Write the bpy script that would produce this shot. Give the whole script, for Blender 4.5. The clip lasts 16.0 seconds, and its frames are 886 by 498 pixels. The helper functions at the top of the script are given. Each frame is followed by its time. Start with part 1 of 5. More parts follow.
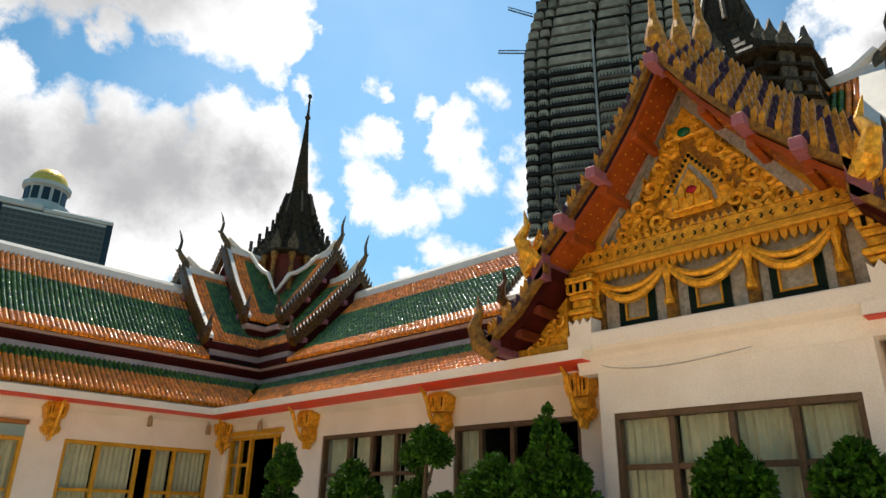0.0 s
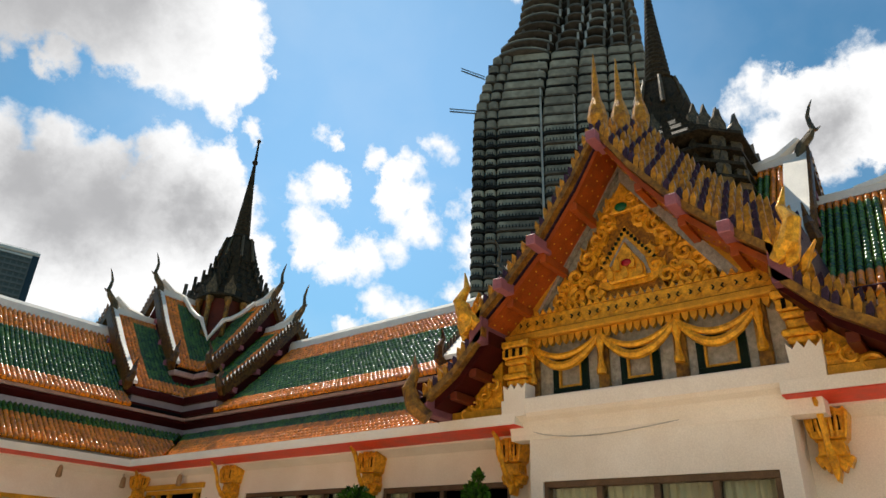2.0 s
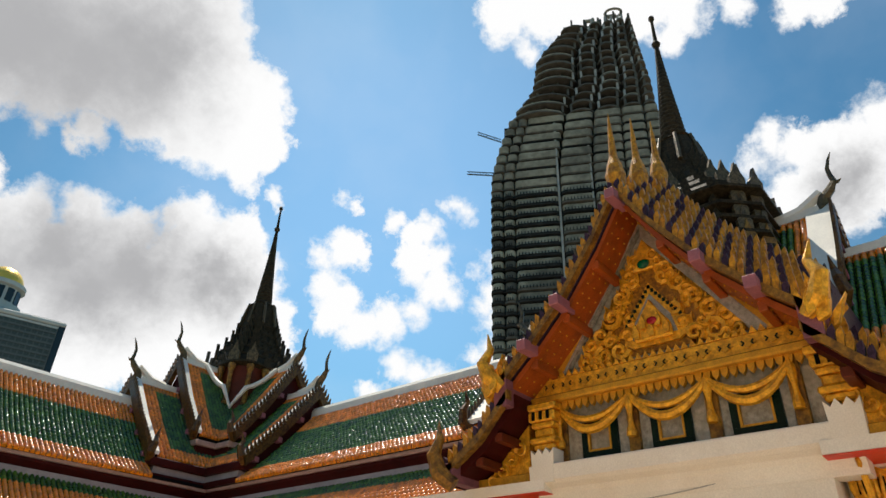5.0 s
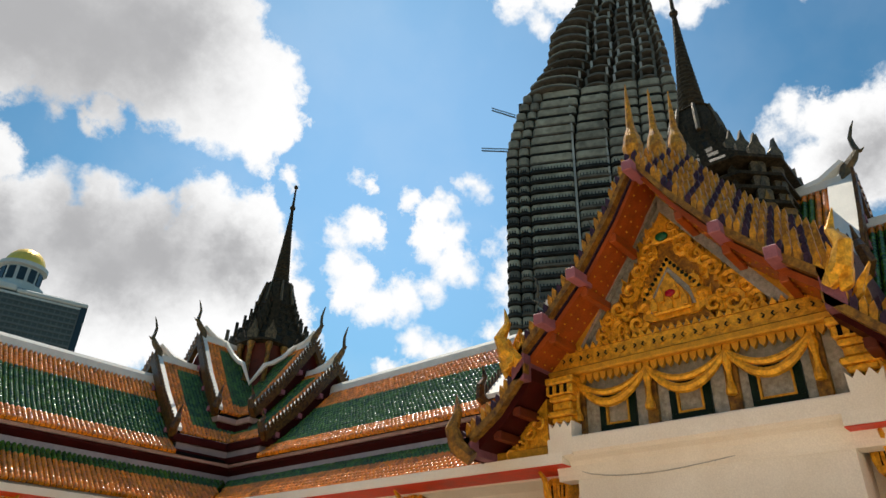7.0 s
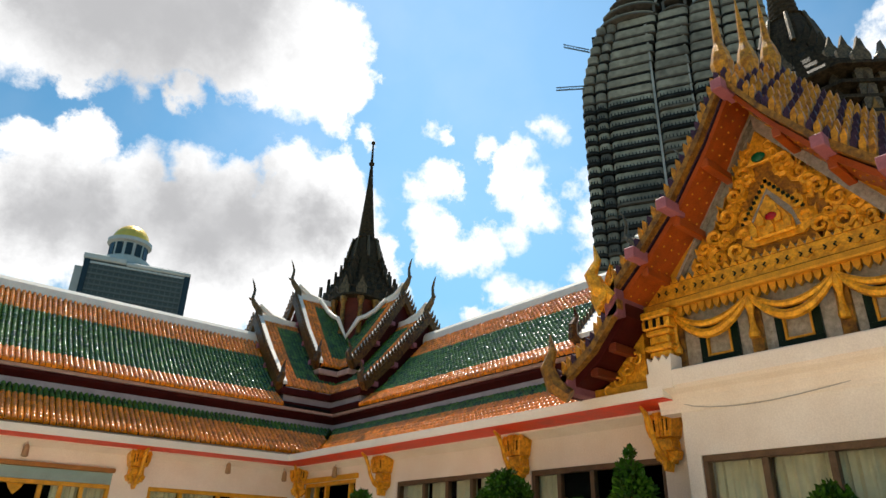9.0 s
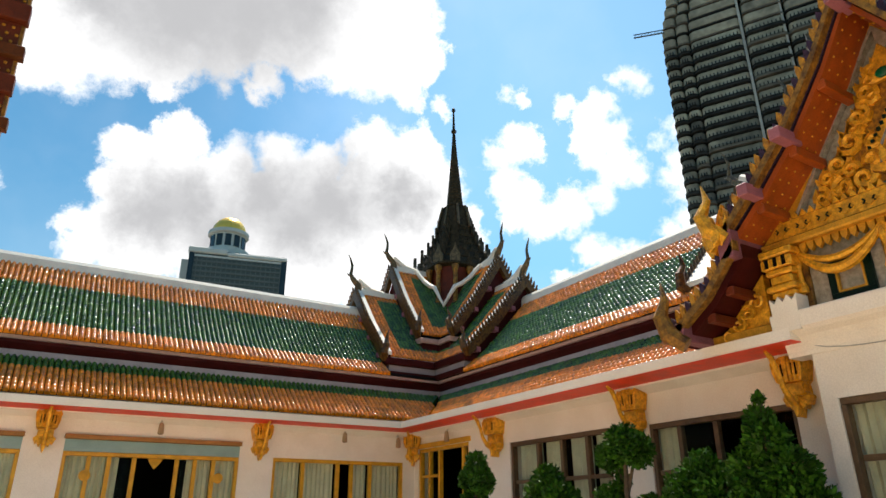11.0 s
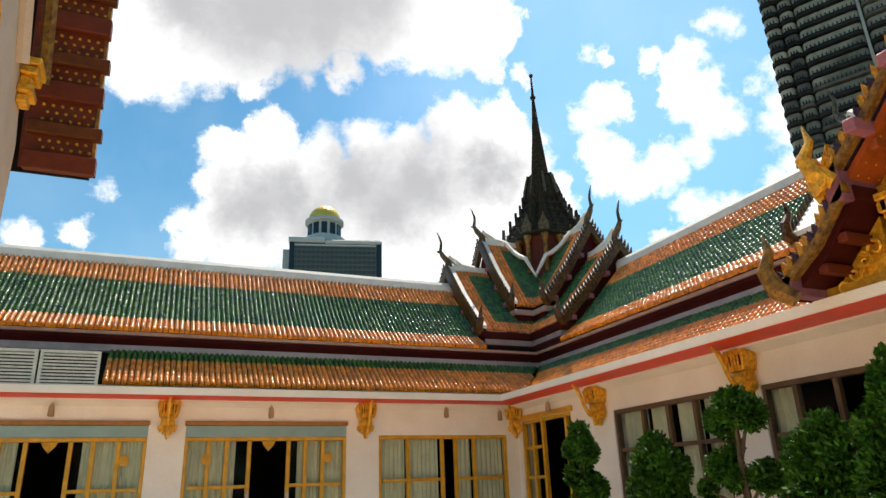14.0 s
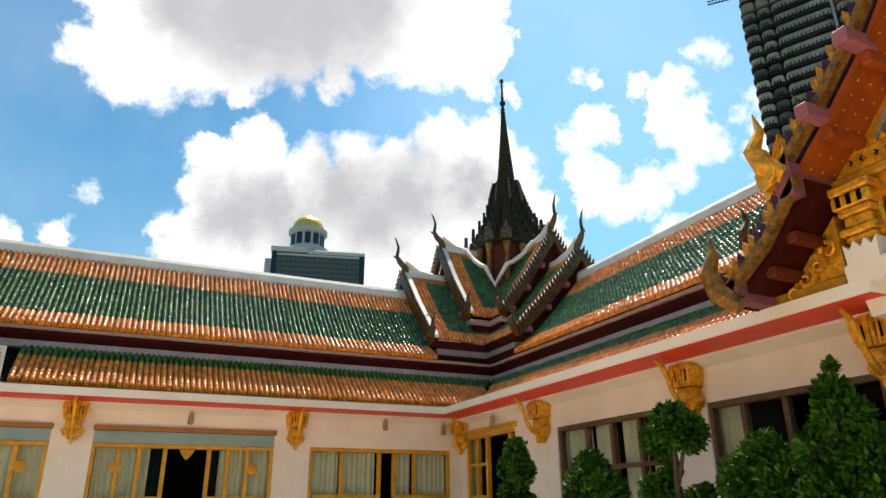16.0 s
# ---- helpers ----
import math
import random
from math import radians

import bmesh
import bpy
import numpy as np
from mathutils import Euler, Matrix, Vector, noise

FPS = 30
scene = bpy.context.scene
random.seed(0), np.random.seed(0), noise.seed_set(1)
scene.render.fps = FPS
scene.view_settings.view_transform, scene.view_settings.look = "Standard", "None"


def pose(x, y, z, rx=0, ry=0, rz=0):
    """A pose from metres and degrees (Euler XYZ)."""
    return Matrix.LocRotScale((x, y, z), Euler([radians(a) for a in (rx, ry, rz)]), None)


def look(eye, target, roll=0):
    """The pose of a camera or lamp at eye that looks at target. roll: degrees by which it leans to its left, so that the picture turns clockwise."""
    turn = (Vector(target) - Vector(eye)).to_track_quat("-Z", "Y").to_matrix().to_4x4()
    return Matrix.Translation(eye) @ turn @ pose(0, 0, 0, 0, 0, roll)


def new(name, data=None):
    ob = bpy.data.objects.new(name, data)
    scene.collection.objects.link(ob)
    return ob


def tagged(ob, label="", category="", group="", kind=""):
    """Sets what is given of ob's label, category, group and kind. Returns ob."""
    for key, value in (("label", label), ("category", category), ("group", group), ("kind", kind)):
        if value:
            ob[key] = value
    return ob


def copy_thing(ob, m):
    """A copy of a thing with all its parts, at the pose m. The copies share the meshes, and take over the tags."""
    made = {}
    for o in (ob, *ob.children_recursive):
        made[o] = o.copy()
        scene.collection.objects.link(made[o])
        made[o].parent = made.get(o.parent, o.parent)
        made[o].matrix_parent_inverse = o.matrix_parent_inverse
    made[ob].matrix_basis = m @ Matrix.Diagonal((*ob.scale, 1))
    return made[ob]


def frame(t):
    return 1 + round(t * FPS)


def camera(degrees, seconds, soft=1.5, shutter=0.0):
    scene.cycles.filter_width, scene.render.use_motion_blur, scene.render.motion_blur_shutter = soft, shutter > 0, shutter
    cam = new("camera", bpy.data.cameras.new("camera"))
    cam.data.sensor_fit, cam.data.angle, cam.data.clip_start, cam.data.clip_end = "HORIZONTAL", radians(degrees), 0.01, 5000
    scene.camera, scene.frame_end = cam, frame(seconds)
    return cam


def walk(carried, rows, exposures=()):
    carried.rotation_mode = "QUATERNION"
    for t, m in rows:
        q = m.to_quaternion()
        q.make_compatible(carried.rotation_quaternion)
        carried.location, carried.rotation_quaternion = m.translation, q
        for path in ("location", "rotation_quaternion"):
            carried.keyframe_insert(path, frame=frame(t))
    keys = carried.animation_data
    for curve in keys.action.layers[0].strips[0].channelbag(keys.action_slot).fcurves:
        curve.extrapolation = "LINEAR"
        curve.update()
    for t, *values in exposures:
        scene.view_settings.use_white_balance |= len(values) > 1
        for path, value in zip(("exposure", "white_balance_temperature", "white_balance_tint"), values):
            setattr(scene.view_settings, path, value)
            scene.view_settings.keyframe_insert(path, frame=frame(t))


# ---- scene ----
cam = camera(66.7, 16.0)
PATH = [
    (0, (-0.881, 0.121, 1.052), (0.459, 1.417, 1.777), 1.2),
    (0.5, (-0.885, 0.103, 1.097), (0.486, 1.35, 1.85), 1.5),
    (1, (-0.899, 0.084, 1.119), (0.502, 1.275, 1.906), 1.8),
    (1.5, (-0.915, 0.068, 1.116), (0.496, 1.219, 1.943), 2.0),
    (2, (-0.924, 0.06, 1.121), (0.477, 1.19, 1.993), 2.4),
    (2.5, (-0.925, 0.066, 1.134), (0.445, 1.195, 2.054), 2.7),
    (3, (-0.936, 0.057, 1.149), (0.397, 1.189, 2.12), 2.6),
    (3.5, (-0.951, 0.063, 1.127), (0.355, 1.19, 2.14), 2.4),
    (6, (-0.902, 0.082, 1.131), (0.385, 1.216, 2.16), 1.8),
    (6.5, (-0.901, 0.09, 1.142), (0.39, 1.242, 2.145), 1.8),
    (7, (-0.896, 0.107, 1.117), (0.392, 1.288, 2.088), 2.1),
    (7.5, (-0.889, 0.123, 1.113), (0.379, 1.344, 2.062), 2.2),
    (8, (-0.88, 0.141, 1.108), (0.36, 1.416, 2.022), 2.0),
    (8.5, (-0.876, 0.155, 1.1), (0.335, 1.487, 1.97), 1.7),
    (9, (-0.865, 0.187, 1.078), (0.301, 1.583, 1.908), 1.3),
    (9.2, (-0.856, 0.195, 1.076), (0.291, 1.615, 1.894), 1.0),
    (11.3, (-0.906, 0.403, 1.017), (0.032, 2.009, 1.754), -0.4),
    (11.5, (-0.898, 0.395, 1.04), (0.005, 2.021, 1.774), -0.4),
    (12, (-0.89, 0.444, 1.054), (-0.068, 2.114, 1.786), -0.8),
    (12.5, (-0.902, 0.449, 1.043), (-0.134, 2.147, 1.768), -1.6),
    (13, (-0.919, 0.464, 1.053), (-0.19, 2.184, 1.766), -2.2),
    (13.5, (-0.892, 0.466, 1.062), (-0.154, 2.192, 1.754), -2.9),
    (14, (-0.741, 0.453, 1.058), (0.01, 2.18, 1.733), -2.1),
    (14.5, (-0.547, 0.496, 1.064), (0.183, 2.234, 1.73), -1.0),
    (15, (-0.306, 0.701, 1.053), (0.451, 2.423, 1.732), -0.6),
    (15.5, (-0.052, 0.805, 1.047), (0.741, 2.502, 1.749), -0.9),
    (16, (0.302, 0.945, 1.075), (1.09, 2.638, 1.791), -0.5),
]
walk(cam, [(t, look(eye, target, roll)) for t, eye, target, roll in PATH], exposures=[(0, 0.22), (1.5, 0.13), (3.5, 0.04), (6.5, 0.02), (8, 0.14), (9, 0.3), (11.5, 0.40), (16, 0.42)])

# ---- world, sun ----
SUN_DIR = Vector((0.22, 0.38, 0.90)).normalized()
sun_data = bpy.data.lights.new("sun", "SUN")
sun_data.energy, sun_data.angle, sun_data.color = 5.0, radians(0.6), (1.0, 0.92, 0.78)
sun = new("sun", sun_data)
sun.matrix_world = look(SUN_DIR * 60, (0, 0, 0))


def heading(azimuth, elevation):
    a, e = radians(azimuth), radians(elevation)
    return (math.sin(a) * math.cos(e), math.cos(a) * math.cos(e), math.sin(e))


# cumulus clouds: azimuth from +y towards +x, elevation, radius, in degrees
CLOUD_HIGH = [(-3.3, 33.7, 3.2), (-0.1, 34.8, 3.3), (4.4, 36.3, 3.5), (9.6, 38.3, 3.7), (14.7, 39.5, 3.5), (20.0, 39.2, 3.8), (24.6, 37.4, 2.8), (27.6, 38.2, 2.9), (28.4, 35.4, 1.5), (26.0, 40.4, 4.0), (22.2, 35.9, 1.5), (0.2, 39.5, 5.7), (8.1, 43.1, 6.2), (17.0, 44.6, 6.3), (-5.2, 36.2, 2.3), (13.8, 34.4, 0.8), (17.4, 36.1, 1.0), (5.4, 32.5, 0.6)]
CLOUD_HIGHB = [(23.3, 45.4, 1.9), (27.2, 41.2, 2.3), (29.8, 38.3, 1.7), (27.5, 36.4, 1.9), (23.5, 37.0, 2.2), (20.0, 43.1, 3.5), (13.8, 41.0, 3.9), (8.7, 39.2, 4.0), (28.3, 34.6, 0.7), (14.4, 35.1, 1.2), (19.3, 35.7, 0.4), (10.7, 34.1, 0.6)]
CLOUD_HIGHC = [(-8.0, 33.4, 1.6), (-5.2, 32.0, 1.7), (-3.0, 36.1, 3.6), (-7.2, 35.8, 1.0), (-8.8, 36.9, 0.4)]
CLOUD_MAIN = [(2.9, 27.6, 1.5), (2.0, 24.5, 1.0), (7.6, 29.0, 1.8), (5.4, 26.1, 2.7), (2.6, 20.8, 2.4), (12.4, 28.1, 2.2), (16.6, 28.9, 2.4), (19.9, 28.0, 2.6), (24.9, 30.0, 2.7), (28.8, 29.6, 2.5), (30.9, 27.3, 2.4), (9.5, 24.6, 4.1), (15.6, 23.9, 4.7), (21.9, 24.4, 4.3), (27.7, 24.2, 3.8), (5.8, 21.5, 4.1), (12.7, 20.0, 4.2), (19.8, 19.6, 3.8), (25.9, 19.9, 3.9), (1.7, 19.4, 1.5), (32.8, 22.9, 2.6), (34.4, 20.8, 1.5), (33.8, 24.9, 1.2), (26.3, 27.1, 3.4), (24.8, 27.2, 3.4)]
CLOUD_PUFFS = [(39.0, 30.4, 1.80), (36.9, 29.8, 1.20), (37.5, 27.6, 1.40), (39.1, 25.6, 1.90), (41.1, 24.5, 1.70), (43.7, 24.9, 1.80), (46.0, 25.8, 1.40), (48.1, 27.8, 1.90), (49.6, 27.1, 1.20), (46.1, 30.0, 1.70), (45.4, 32.0, 1.10), (47.2, 32.7, 1.10), (43.6, 33.5, 0.60), (46.8, 33.9, 0.60), (48.0, 30.5, 1.20), (50.7, 34.8, 1.00), (49.5, 35.1, 0.60)]
CLOUD_PUFFSB = [(53.4, 30.5, 0.80), (52.0, 29.5, 0.40), (53.8, 27.5, 1.20), (52.6, 26.3, 0.90), (54.4, 25.6, 1.30), (51.9, 22.2, 0.80), (54.2, 23.0, 1.50), (55.8, 23.5, 1.20), (45.2, 21.4, 1.30), (46.8, 20.9, 1.40), (48.5, 20.6, 1.10), (-7.4, 19.7, 0.80), (-10.7, 18.8, 1.10), (-5.9, 23.3, 0.50), (32.1, 34.0, 0.60)]
CLOUD_SMALL = [(38.2, 34.6, 0.4), (39.4, 34.8, 0.2), (50.7, 34.7, 1.0), (45.2, 21.0, 1.1), (47.3, 20.8, 1.3), (52.0, 22.3, 0.9), (53.6, 25.3, 1.0), (42.4, 19.1, 0.6)]
CLOUD_EAST = [(80.5, 36.6, 1.3), (82.2, 35.7, 1.4), (84.4, 35.1, 1.9), (86.9, 34.6, 2.1), (89.6, 35.8, 1.9), (88.6, 32.1, 3.3), (84.7, 32.0, 3.5), (79.0, 35.7, 0.9), (81.6, 32.3, 2.4)]
CLOUD_ZENITH = [(55.4, 50.4, 2.0), (60.3, 50.6, 2.2), (58.0, 47.7, 1.0), (73.4, 46.7, 1.4), (75.1, 48.1, 2.0), (81.5, 47.3, 1.0), (86.3, 45.5, 1.0), (88.7, 45.3, 1.3), (70.0, 50.7, 4.1), (63.4, 52.4, 4.2), (82.2, 49.2, 1.9)]
CLOUD_SHADE = [(-0.6, 38.5, 3.6), (5.2, 38.6, 5.5), (12.4, 39.4, 5.7), (5.7, 23.2, 3.2), (8.5, 24.5, 3.2), (15.6, 26.1, 3.8), (21.4, 25.9, 3.8), (27.3, 26.4, 2.9), (11.6, 22.8, 3.3), (18.8, 23.7, 3.4)]
CLOUD_SHADEB = [(7.3, 39.9, 5.4), (15.9, 42.2, 5.1), (85.1, 31.9, 2.3)]

world = bpy.data.worlds.new("sky")
scene.world = world
world.use_nodes = True
wn, wl = world.node_tree.nodes, world.node_tree.links
wn.clear()


def wnode(kind, **values):
    n = wn.new(kind)
    for key, value in values.items():
        n.inputs[key].default_value = value
    return n


def wmath(op, a, b=None, clamp=False):
    n = wn.new("ShaderNodeMath")
    n.operation, n.use_clamp = op, clamp
    for i, v in enumerate((a, b)):
        if v is None:
            continue
        if isinstance(v, (int, float)):
            n.inputs[i].default_value = v
        else:
            wl.new(v, n.inputs[i])
    return n.outputs[0]


sky = wn.new("ShaderNodeTexSky")
sky.sky_type, sky.sun_disc = "NISHITA", False
sky.sun_elevation = math.asin(SUN_DIR.z)
sky.sun_rotation = math.atan2(SUN_DIR.x, SUN_DIR.y)
sky.air_density, sky.dust_density, sky.ozone_density = 1.3, 0.2, 4.0
coords = wn.new("ShaderNodeTexCoord")
warp = wn.new("ShaderNodeTexNoise")
warp.inputs["Scale"].default_value, warp.inputs["Detail"].default_value, warp.inputs["Roughness"].default_value = 11.0, 9.0, 0.66
wl.new(coords.outputs["Generated"], warp.inputs["Vector"])
centred = wn.new("ShaderNodeVectorMath")
centred.operation = "SUBTRACT"
wl.new(warp.outputs["Color"], centred.inputs[0])
centred.inputs[1].default_value = (0.5, 0.5, 0.5)
scaled = wn.new("ShaderNodeVectorMath")
scaled.operation = "SCALE"
wl.new(centred.outputs[0], scaled.inputs[0])
scaled.inputs["Scale"].default_value = 0.05
bent = wn.new("ShaderNodeVectorMath")
bent.operation = "ADD"
wl.new(coords.outputs["Generated"], bent.inputs[0])
wl.new(scaled.outputs[0], bent.inputs[1])
cover = None
for az, el, rad in CLOUD_HIGH + CLOUD_HIGHB + CLOUD_HIGHC + CLOUD_MAIN + CLOUD_PUFFS + CLOUD_PUFFSB + CLOUD_SMALL + CLOUD_EAST + CLOUD_ZENITH:
    d = wn.new("ShaderNodeVectorMath")
    d.operation = "DISTANCE"
    wl.new(bent.outputs[0], d.inputs[0])
    d.inputs[1].default_value = heading(az + 0.3, el - 0.3)
    lump = wmath("SUBTRACT", radians(rad), d.outputs["Value"])
    cover = lump if cover is None else wmath("SMOOTH_MAX", cover, lump)
    if cover is not lump:
        cover.node.inputs[2].default_value = 0.008
billow = wn.new("ShaderNodeTexNoise")
billow.inputs["Scale"].default_value, billow.inputs["Detail"].default_value, billow.inputs["Roughness"].default_value = 34.0, 9.0, 0.64
wl.new(coords.outputs["Generated"], billow.inputs["Vector"])
# puffed edges, crisp in places and torn into wisps in others
crisp = wn.new("ShaderNodeTexNoise")
crisp.inputs["Scale"].default_value, crisp.inputs["Detail"].default_value = 9.0, 2.0
wl.new(coords.outputs["Generated"], crisp.inputs["Vector"])
width = wn.new("ShaderNodeMapRange")
width.inputs["From Min"].default_value, width.inputs["From Max"].default_value = 0.35, 0.65
width.inputs["To Min"].default_value, width.inputs["To Max"].default_value = 0.007, 0.026
wl.new(crisp.outputs["Fac"], width.inputs["Value"])
edge = wn.new("ShaderNodeMapRange")
edge.interpolation_type = "SMOOTHSTEP"
edge.inputs["From Min"].default_value = -0.007
wl.new(width.outputs[0], edge.inputs["From Max"])
wl.new(wmath("ADD", cover, wmath("MULTIPLY", wmath("SUBTRACT", billow.outputs["Fac"], 0.39), 0.058)), edge.inputs["Value"])
soft_warp = wn.new("ShaderNodeVectorMath")
soft_warp.operation = "MULTIPLY_ADD"
wl.new(centred.outputs[0], soft_warp.inputs[0])
soft_warp.inputs[1].default_value = (0.13, 0.13, 0.13)
wl.new(coords.outputs["Generated"], soft_warp.inputs[2])
shade = None
for az, el, rad in CLOUD_SHADE + CLOUD_SHADEB:
    d = wn.new("ShaderNodeVectorMath")
    d.operation = "DISTANCE"
    wl.new(soft_warp.outputs[0], d.inputs[0])
    d.inputs[1].default_value = heading(az + 0.3, el - 0.3)
    lump = wmath("SUBTRACT", 1.0, wmath("MULTIPLY", d.outputs["Value"], 1 / radians(rad * 1.15)))
    shade = lump if shade is None else wmath("SMOOTH_MAX", shade, lump)
    if shade is not lump:
        shade.node.inputs[2].default_value = 0.5
depth = wn.new("ShaderNodeMapRange")
depth.interpolation_type = "SMOOTHSTEP"
depth.inputs["From Min"].default_value, depth.inputs["From Max"].default_value = -0.6, 0.9
wl.new(wmath("ADD", shade, wmath("MULTIPLY", wmath("SUBTRACT", billow.outputs["Fac"], 0.5), 0.35)), depth.inputs["Value"])
tone = wn.new("ShaderNodeMix")
tone.data_type = "RGBA"
wl.new(depth.outputs[0], tone.inputs["Factor"])
tone.inputs["A"].default_value, tone.inputs["B"].default_value = (0.98, 0.98, 0.98, 1), (0.45, 0.45, 0.46, 1)
thin = wn.new("ShaderNodeTexNoise")
thin.inputs["Scale"].default_value, thin.inputs["Detail"].default_value = 4.0, 5.0
wl.new(bent.outputs[0], thin.inputs["Vector"])
haze = wn.new("ShaderNodeMapRange")
haze.inputs["From Min"].default_value, haze.inputs["From Max"].default_value = 0.45, 0.8
haze.inputs["To Max"].default_value = 0.22
wl.new(thin.outputs["Fac"], haze.inputs["Value"])
# thin bright veil on the sun's side of the sky
glow = wn.new("ShaderNodeVectorMath")
glow.operation = "DISTANCE"
wl.new(coords.outputs["Generated"], glow.inputs[0])
glow.inputs[1].default_value = heading(44, 36)
veil = wn.new("ShaderNodeMapRange")
veil.interpolation_type = "SMOOTHSTEP"
veil.inputs["From Min"].default_value, veil.inputs["From Max"].default_value = 0.62, 0.08
veil.inputs["To Max"].default_value = 0.46
wl.new(glow.outputs["Value"], veil.inputs["Value"])
mask = wmath("MAXIMUM", edge.outputs[0], wmath("ADD", wmath("MULTIPLY", veil.outputs[0], 0.28), wmath("MULTIPLY", haze.outputs[0], 0.6)))
sky_gain = wn.new("ShaderNodeVectorMath")
sky_gain.operation = "SCALE"
wl.new(wmath("MULTIPLY", wmath("ADD", veil.outputs[0], 0.82), 0.118), sky_gain.inputs["Scale"])
tint = wn.new("ShaderNodeVectorMath")
tint.operation = "MULTIPLY"
tint.inputs[1].default_value = (0.52, 0.91, 0.93)
wl.new(sky.outputs[0], tint.inputs[0])
wl.new(tint.outputs[0], sky_gain.inputs[0])
mixed = wn.new("ShaderNodeMix")
mixed.data_type = "RGBA"
wl.new(mask, mixed.inputs["Factor"])
wl.new(sky_gain.outputs[0], mixed.inputs["A"])
wl.new(tone.outputs["Result"], mixed.inputs["B"])
background = wn.new("ShaderNodeBackground")
background.inputs["Strength"].default_value = 1.0
wl.new(mixed.outputs["Result"], background.inputs["Color"])
wout = wn.new("ShaderNodeOutputWorld")
wl.new(background.outputs[0], wout.inputs["Surface"])


# ---- materials ----
def material(name, color, rough=0.6, metal=0.0, vary=0.25, scale=6.0, bump=0.15, fine=60.0, spread=0.0, second=None, coat=0.0, spec=0.4):
    """Principled surface: two scales of colour variation, fine relief, and tone that differs from piece to piece (spread)."""
    m = bpy.data.materials.new(name)
    m.use_nodes = True
    nt = m.node_tree
    n, l = nt.nodes, nt.links
    b = n["Principled BSDF"]
    tc = n.new("ShaderNodeTexCoord")
    big = n.new("ShaderNodeTexNoise")
    big.inputs["Scale"].default_value, big.inputs["Detail"].default_value, big.inputs["Roughness"].default_value = scale, 6, 0.6
    l.new(tc.outputs["Object"], big.inputs["Vector"])
    small = n.new("ShaderNodeTexNoise")
    small.inputs["Scale"].default_value, small.inputs["Detail"].default_value = fine, 4
    l.new(tc.outputs["Object"], small.inputs["Vector"])
    ramp = n.new("ShaderNodeValToRGB")
    c = Vector(color)
    dark = second if second else tuple(c * (1 - vary))
    ramp.color_ramp.elements[0].position, ramp.color_ramp.elements[1].position = 0.32, 0.66
    ramp.color_ramp.elements[0].color = (*dark, 1)
    ramp.color_ramp.elements[1].color = (*(c * (1 + vary * 0.4)), 1)
    l.new(big.outputs["Fac"], ramp.inputs["Fac"])
    mul = n.new("ShaderNodeMix")
    mul.data_type, mul.blend_type = "RGBA", "MULTIPLY"
    mul.inputs["Factor"].default_value = min(1.0, vary * 1.6)
    l.new(ramp.outputs["Color"], mul.inputs["A"])
    sm = n.new("ShaderNodeMapRange")
    sm.inputs["From Min"].default_value, sm.inputs["From Max"].default_value = 0.3, 0.7
    sm.inputs["To Min"].default_value, sm.inputs["To Max"].default_value = 0.55, 1.25
    l.new(small.outputs["Fac"], sm.inputs["Value"])
    l.new(sm.outputs[0], mul.inputs["B"])
    last = mul.outputs["Result"]
    if spread:
        info, geo = n.new("ShaderNodeObjectInfo"), n.new("ShaderNodeNewGeometry")
        both = n.new("ShaderNodeMath")
        both.operation = "ADD"
        l.new(info.outputs["Random"], both.inputs[0])
        l.new(geo.outputs["Random Per Island"], both.inputs[1])
        frac = n.new("ShaderNodeMath")
        frac.operation = "FRACT"
        l.new(both.outputs[0], frac.inputs[0])
        vr = n.new("ShaderNodeMapRange")
        vr.inputs["To Min"].default_value, vr.inputs["To Max"].default_value = 1 - spread, 1 + spread
        l.new(frac.outputs[0], vr.inputs["Value"])
        hsv = n.new("ShaderNodeHueSaturation")
        l.new(vr.outputs[0], hsv.inputs["Value"])
        l.new(last, hsv.inputs["Color"])
        last = hsv.outputs["Color"]
    l.new(last, b.inputs["Base Color"])
    rr = n.new("ShaderNodeMapRange")
    rr.inputs["To Min"].default_value, rr.inputs["To Max"].default_value = max(0.02, rough * 0.75), min(1.0, rough * 1.25)
    l.new(big.outputs["Fac"], rr.inputs["Value"])
    l.new(rr.outputs[0], b.inputs["Roughness"])
    b.inputs["Metallic"].default_value = metal
    b.inputs["Coat Weight"].default_value = coat
    b.inputs["Specular IOR Level"].default_value = spec
    if bump:
        bp = n.new("ShaderNodeBump")
        bp.inputs["Strength"].default_value, bp.inputs["Distance"].default_value = bump, 0.01
        l.new(small.outputs["Fac"], bp.inputs["Height"])
        l.new(bp.outputs[0], b.inputs["Normal"])
    return m


def glass_material():
    m = bpy.data.materials.new("window glass")
    m.use_nodes = True
    b = m.node_tree.nodes["Principled BSDF"]
    b.inputs["Base Color"].default_value = (0.9, 0.95, 0.93, 1)
    b.inputs["Roughness"].default_value = 0.03
    b.inputs["Transmission Weight"].default_value = 1.0
    b.inputs["IOR"].default_value = 1.1
    return m


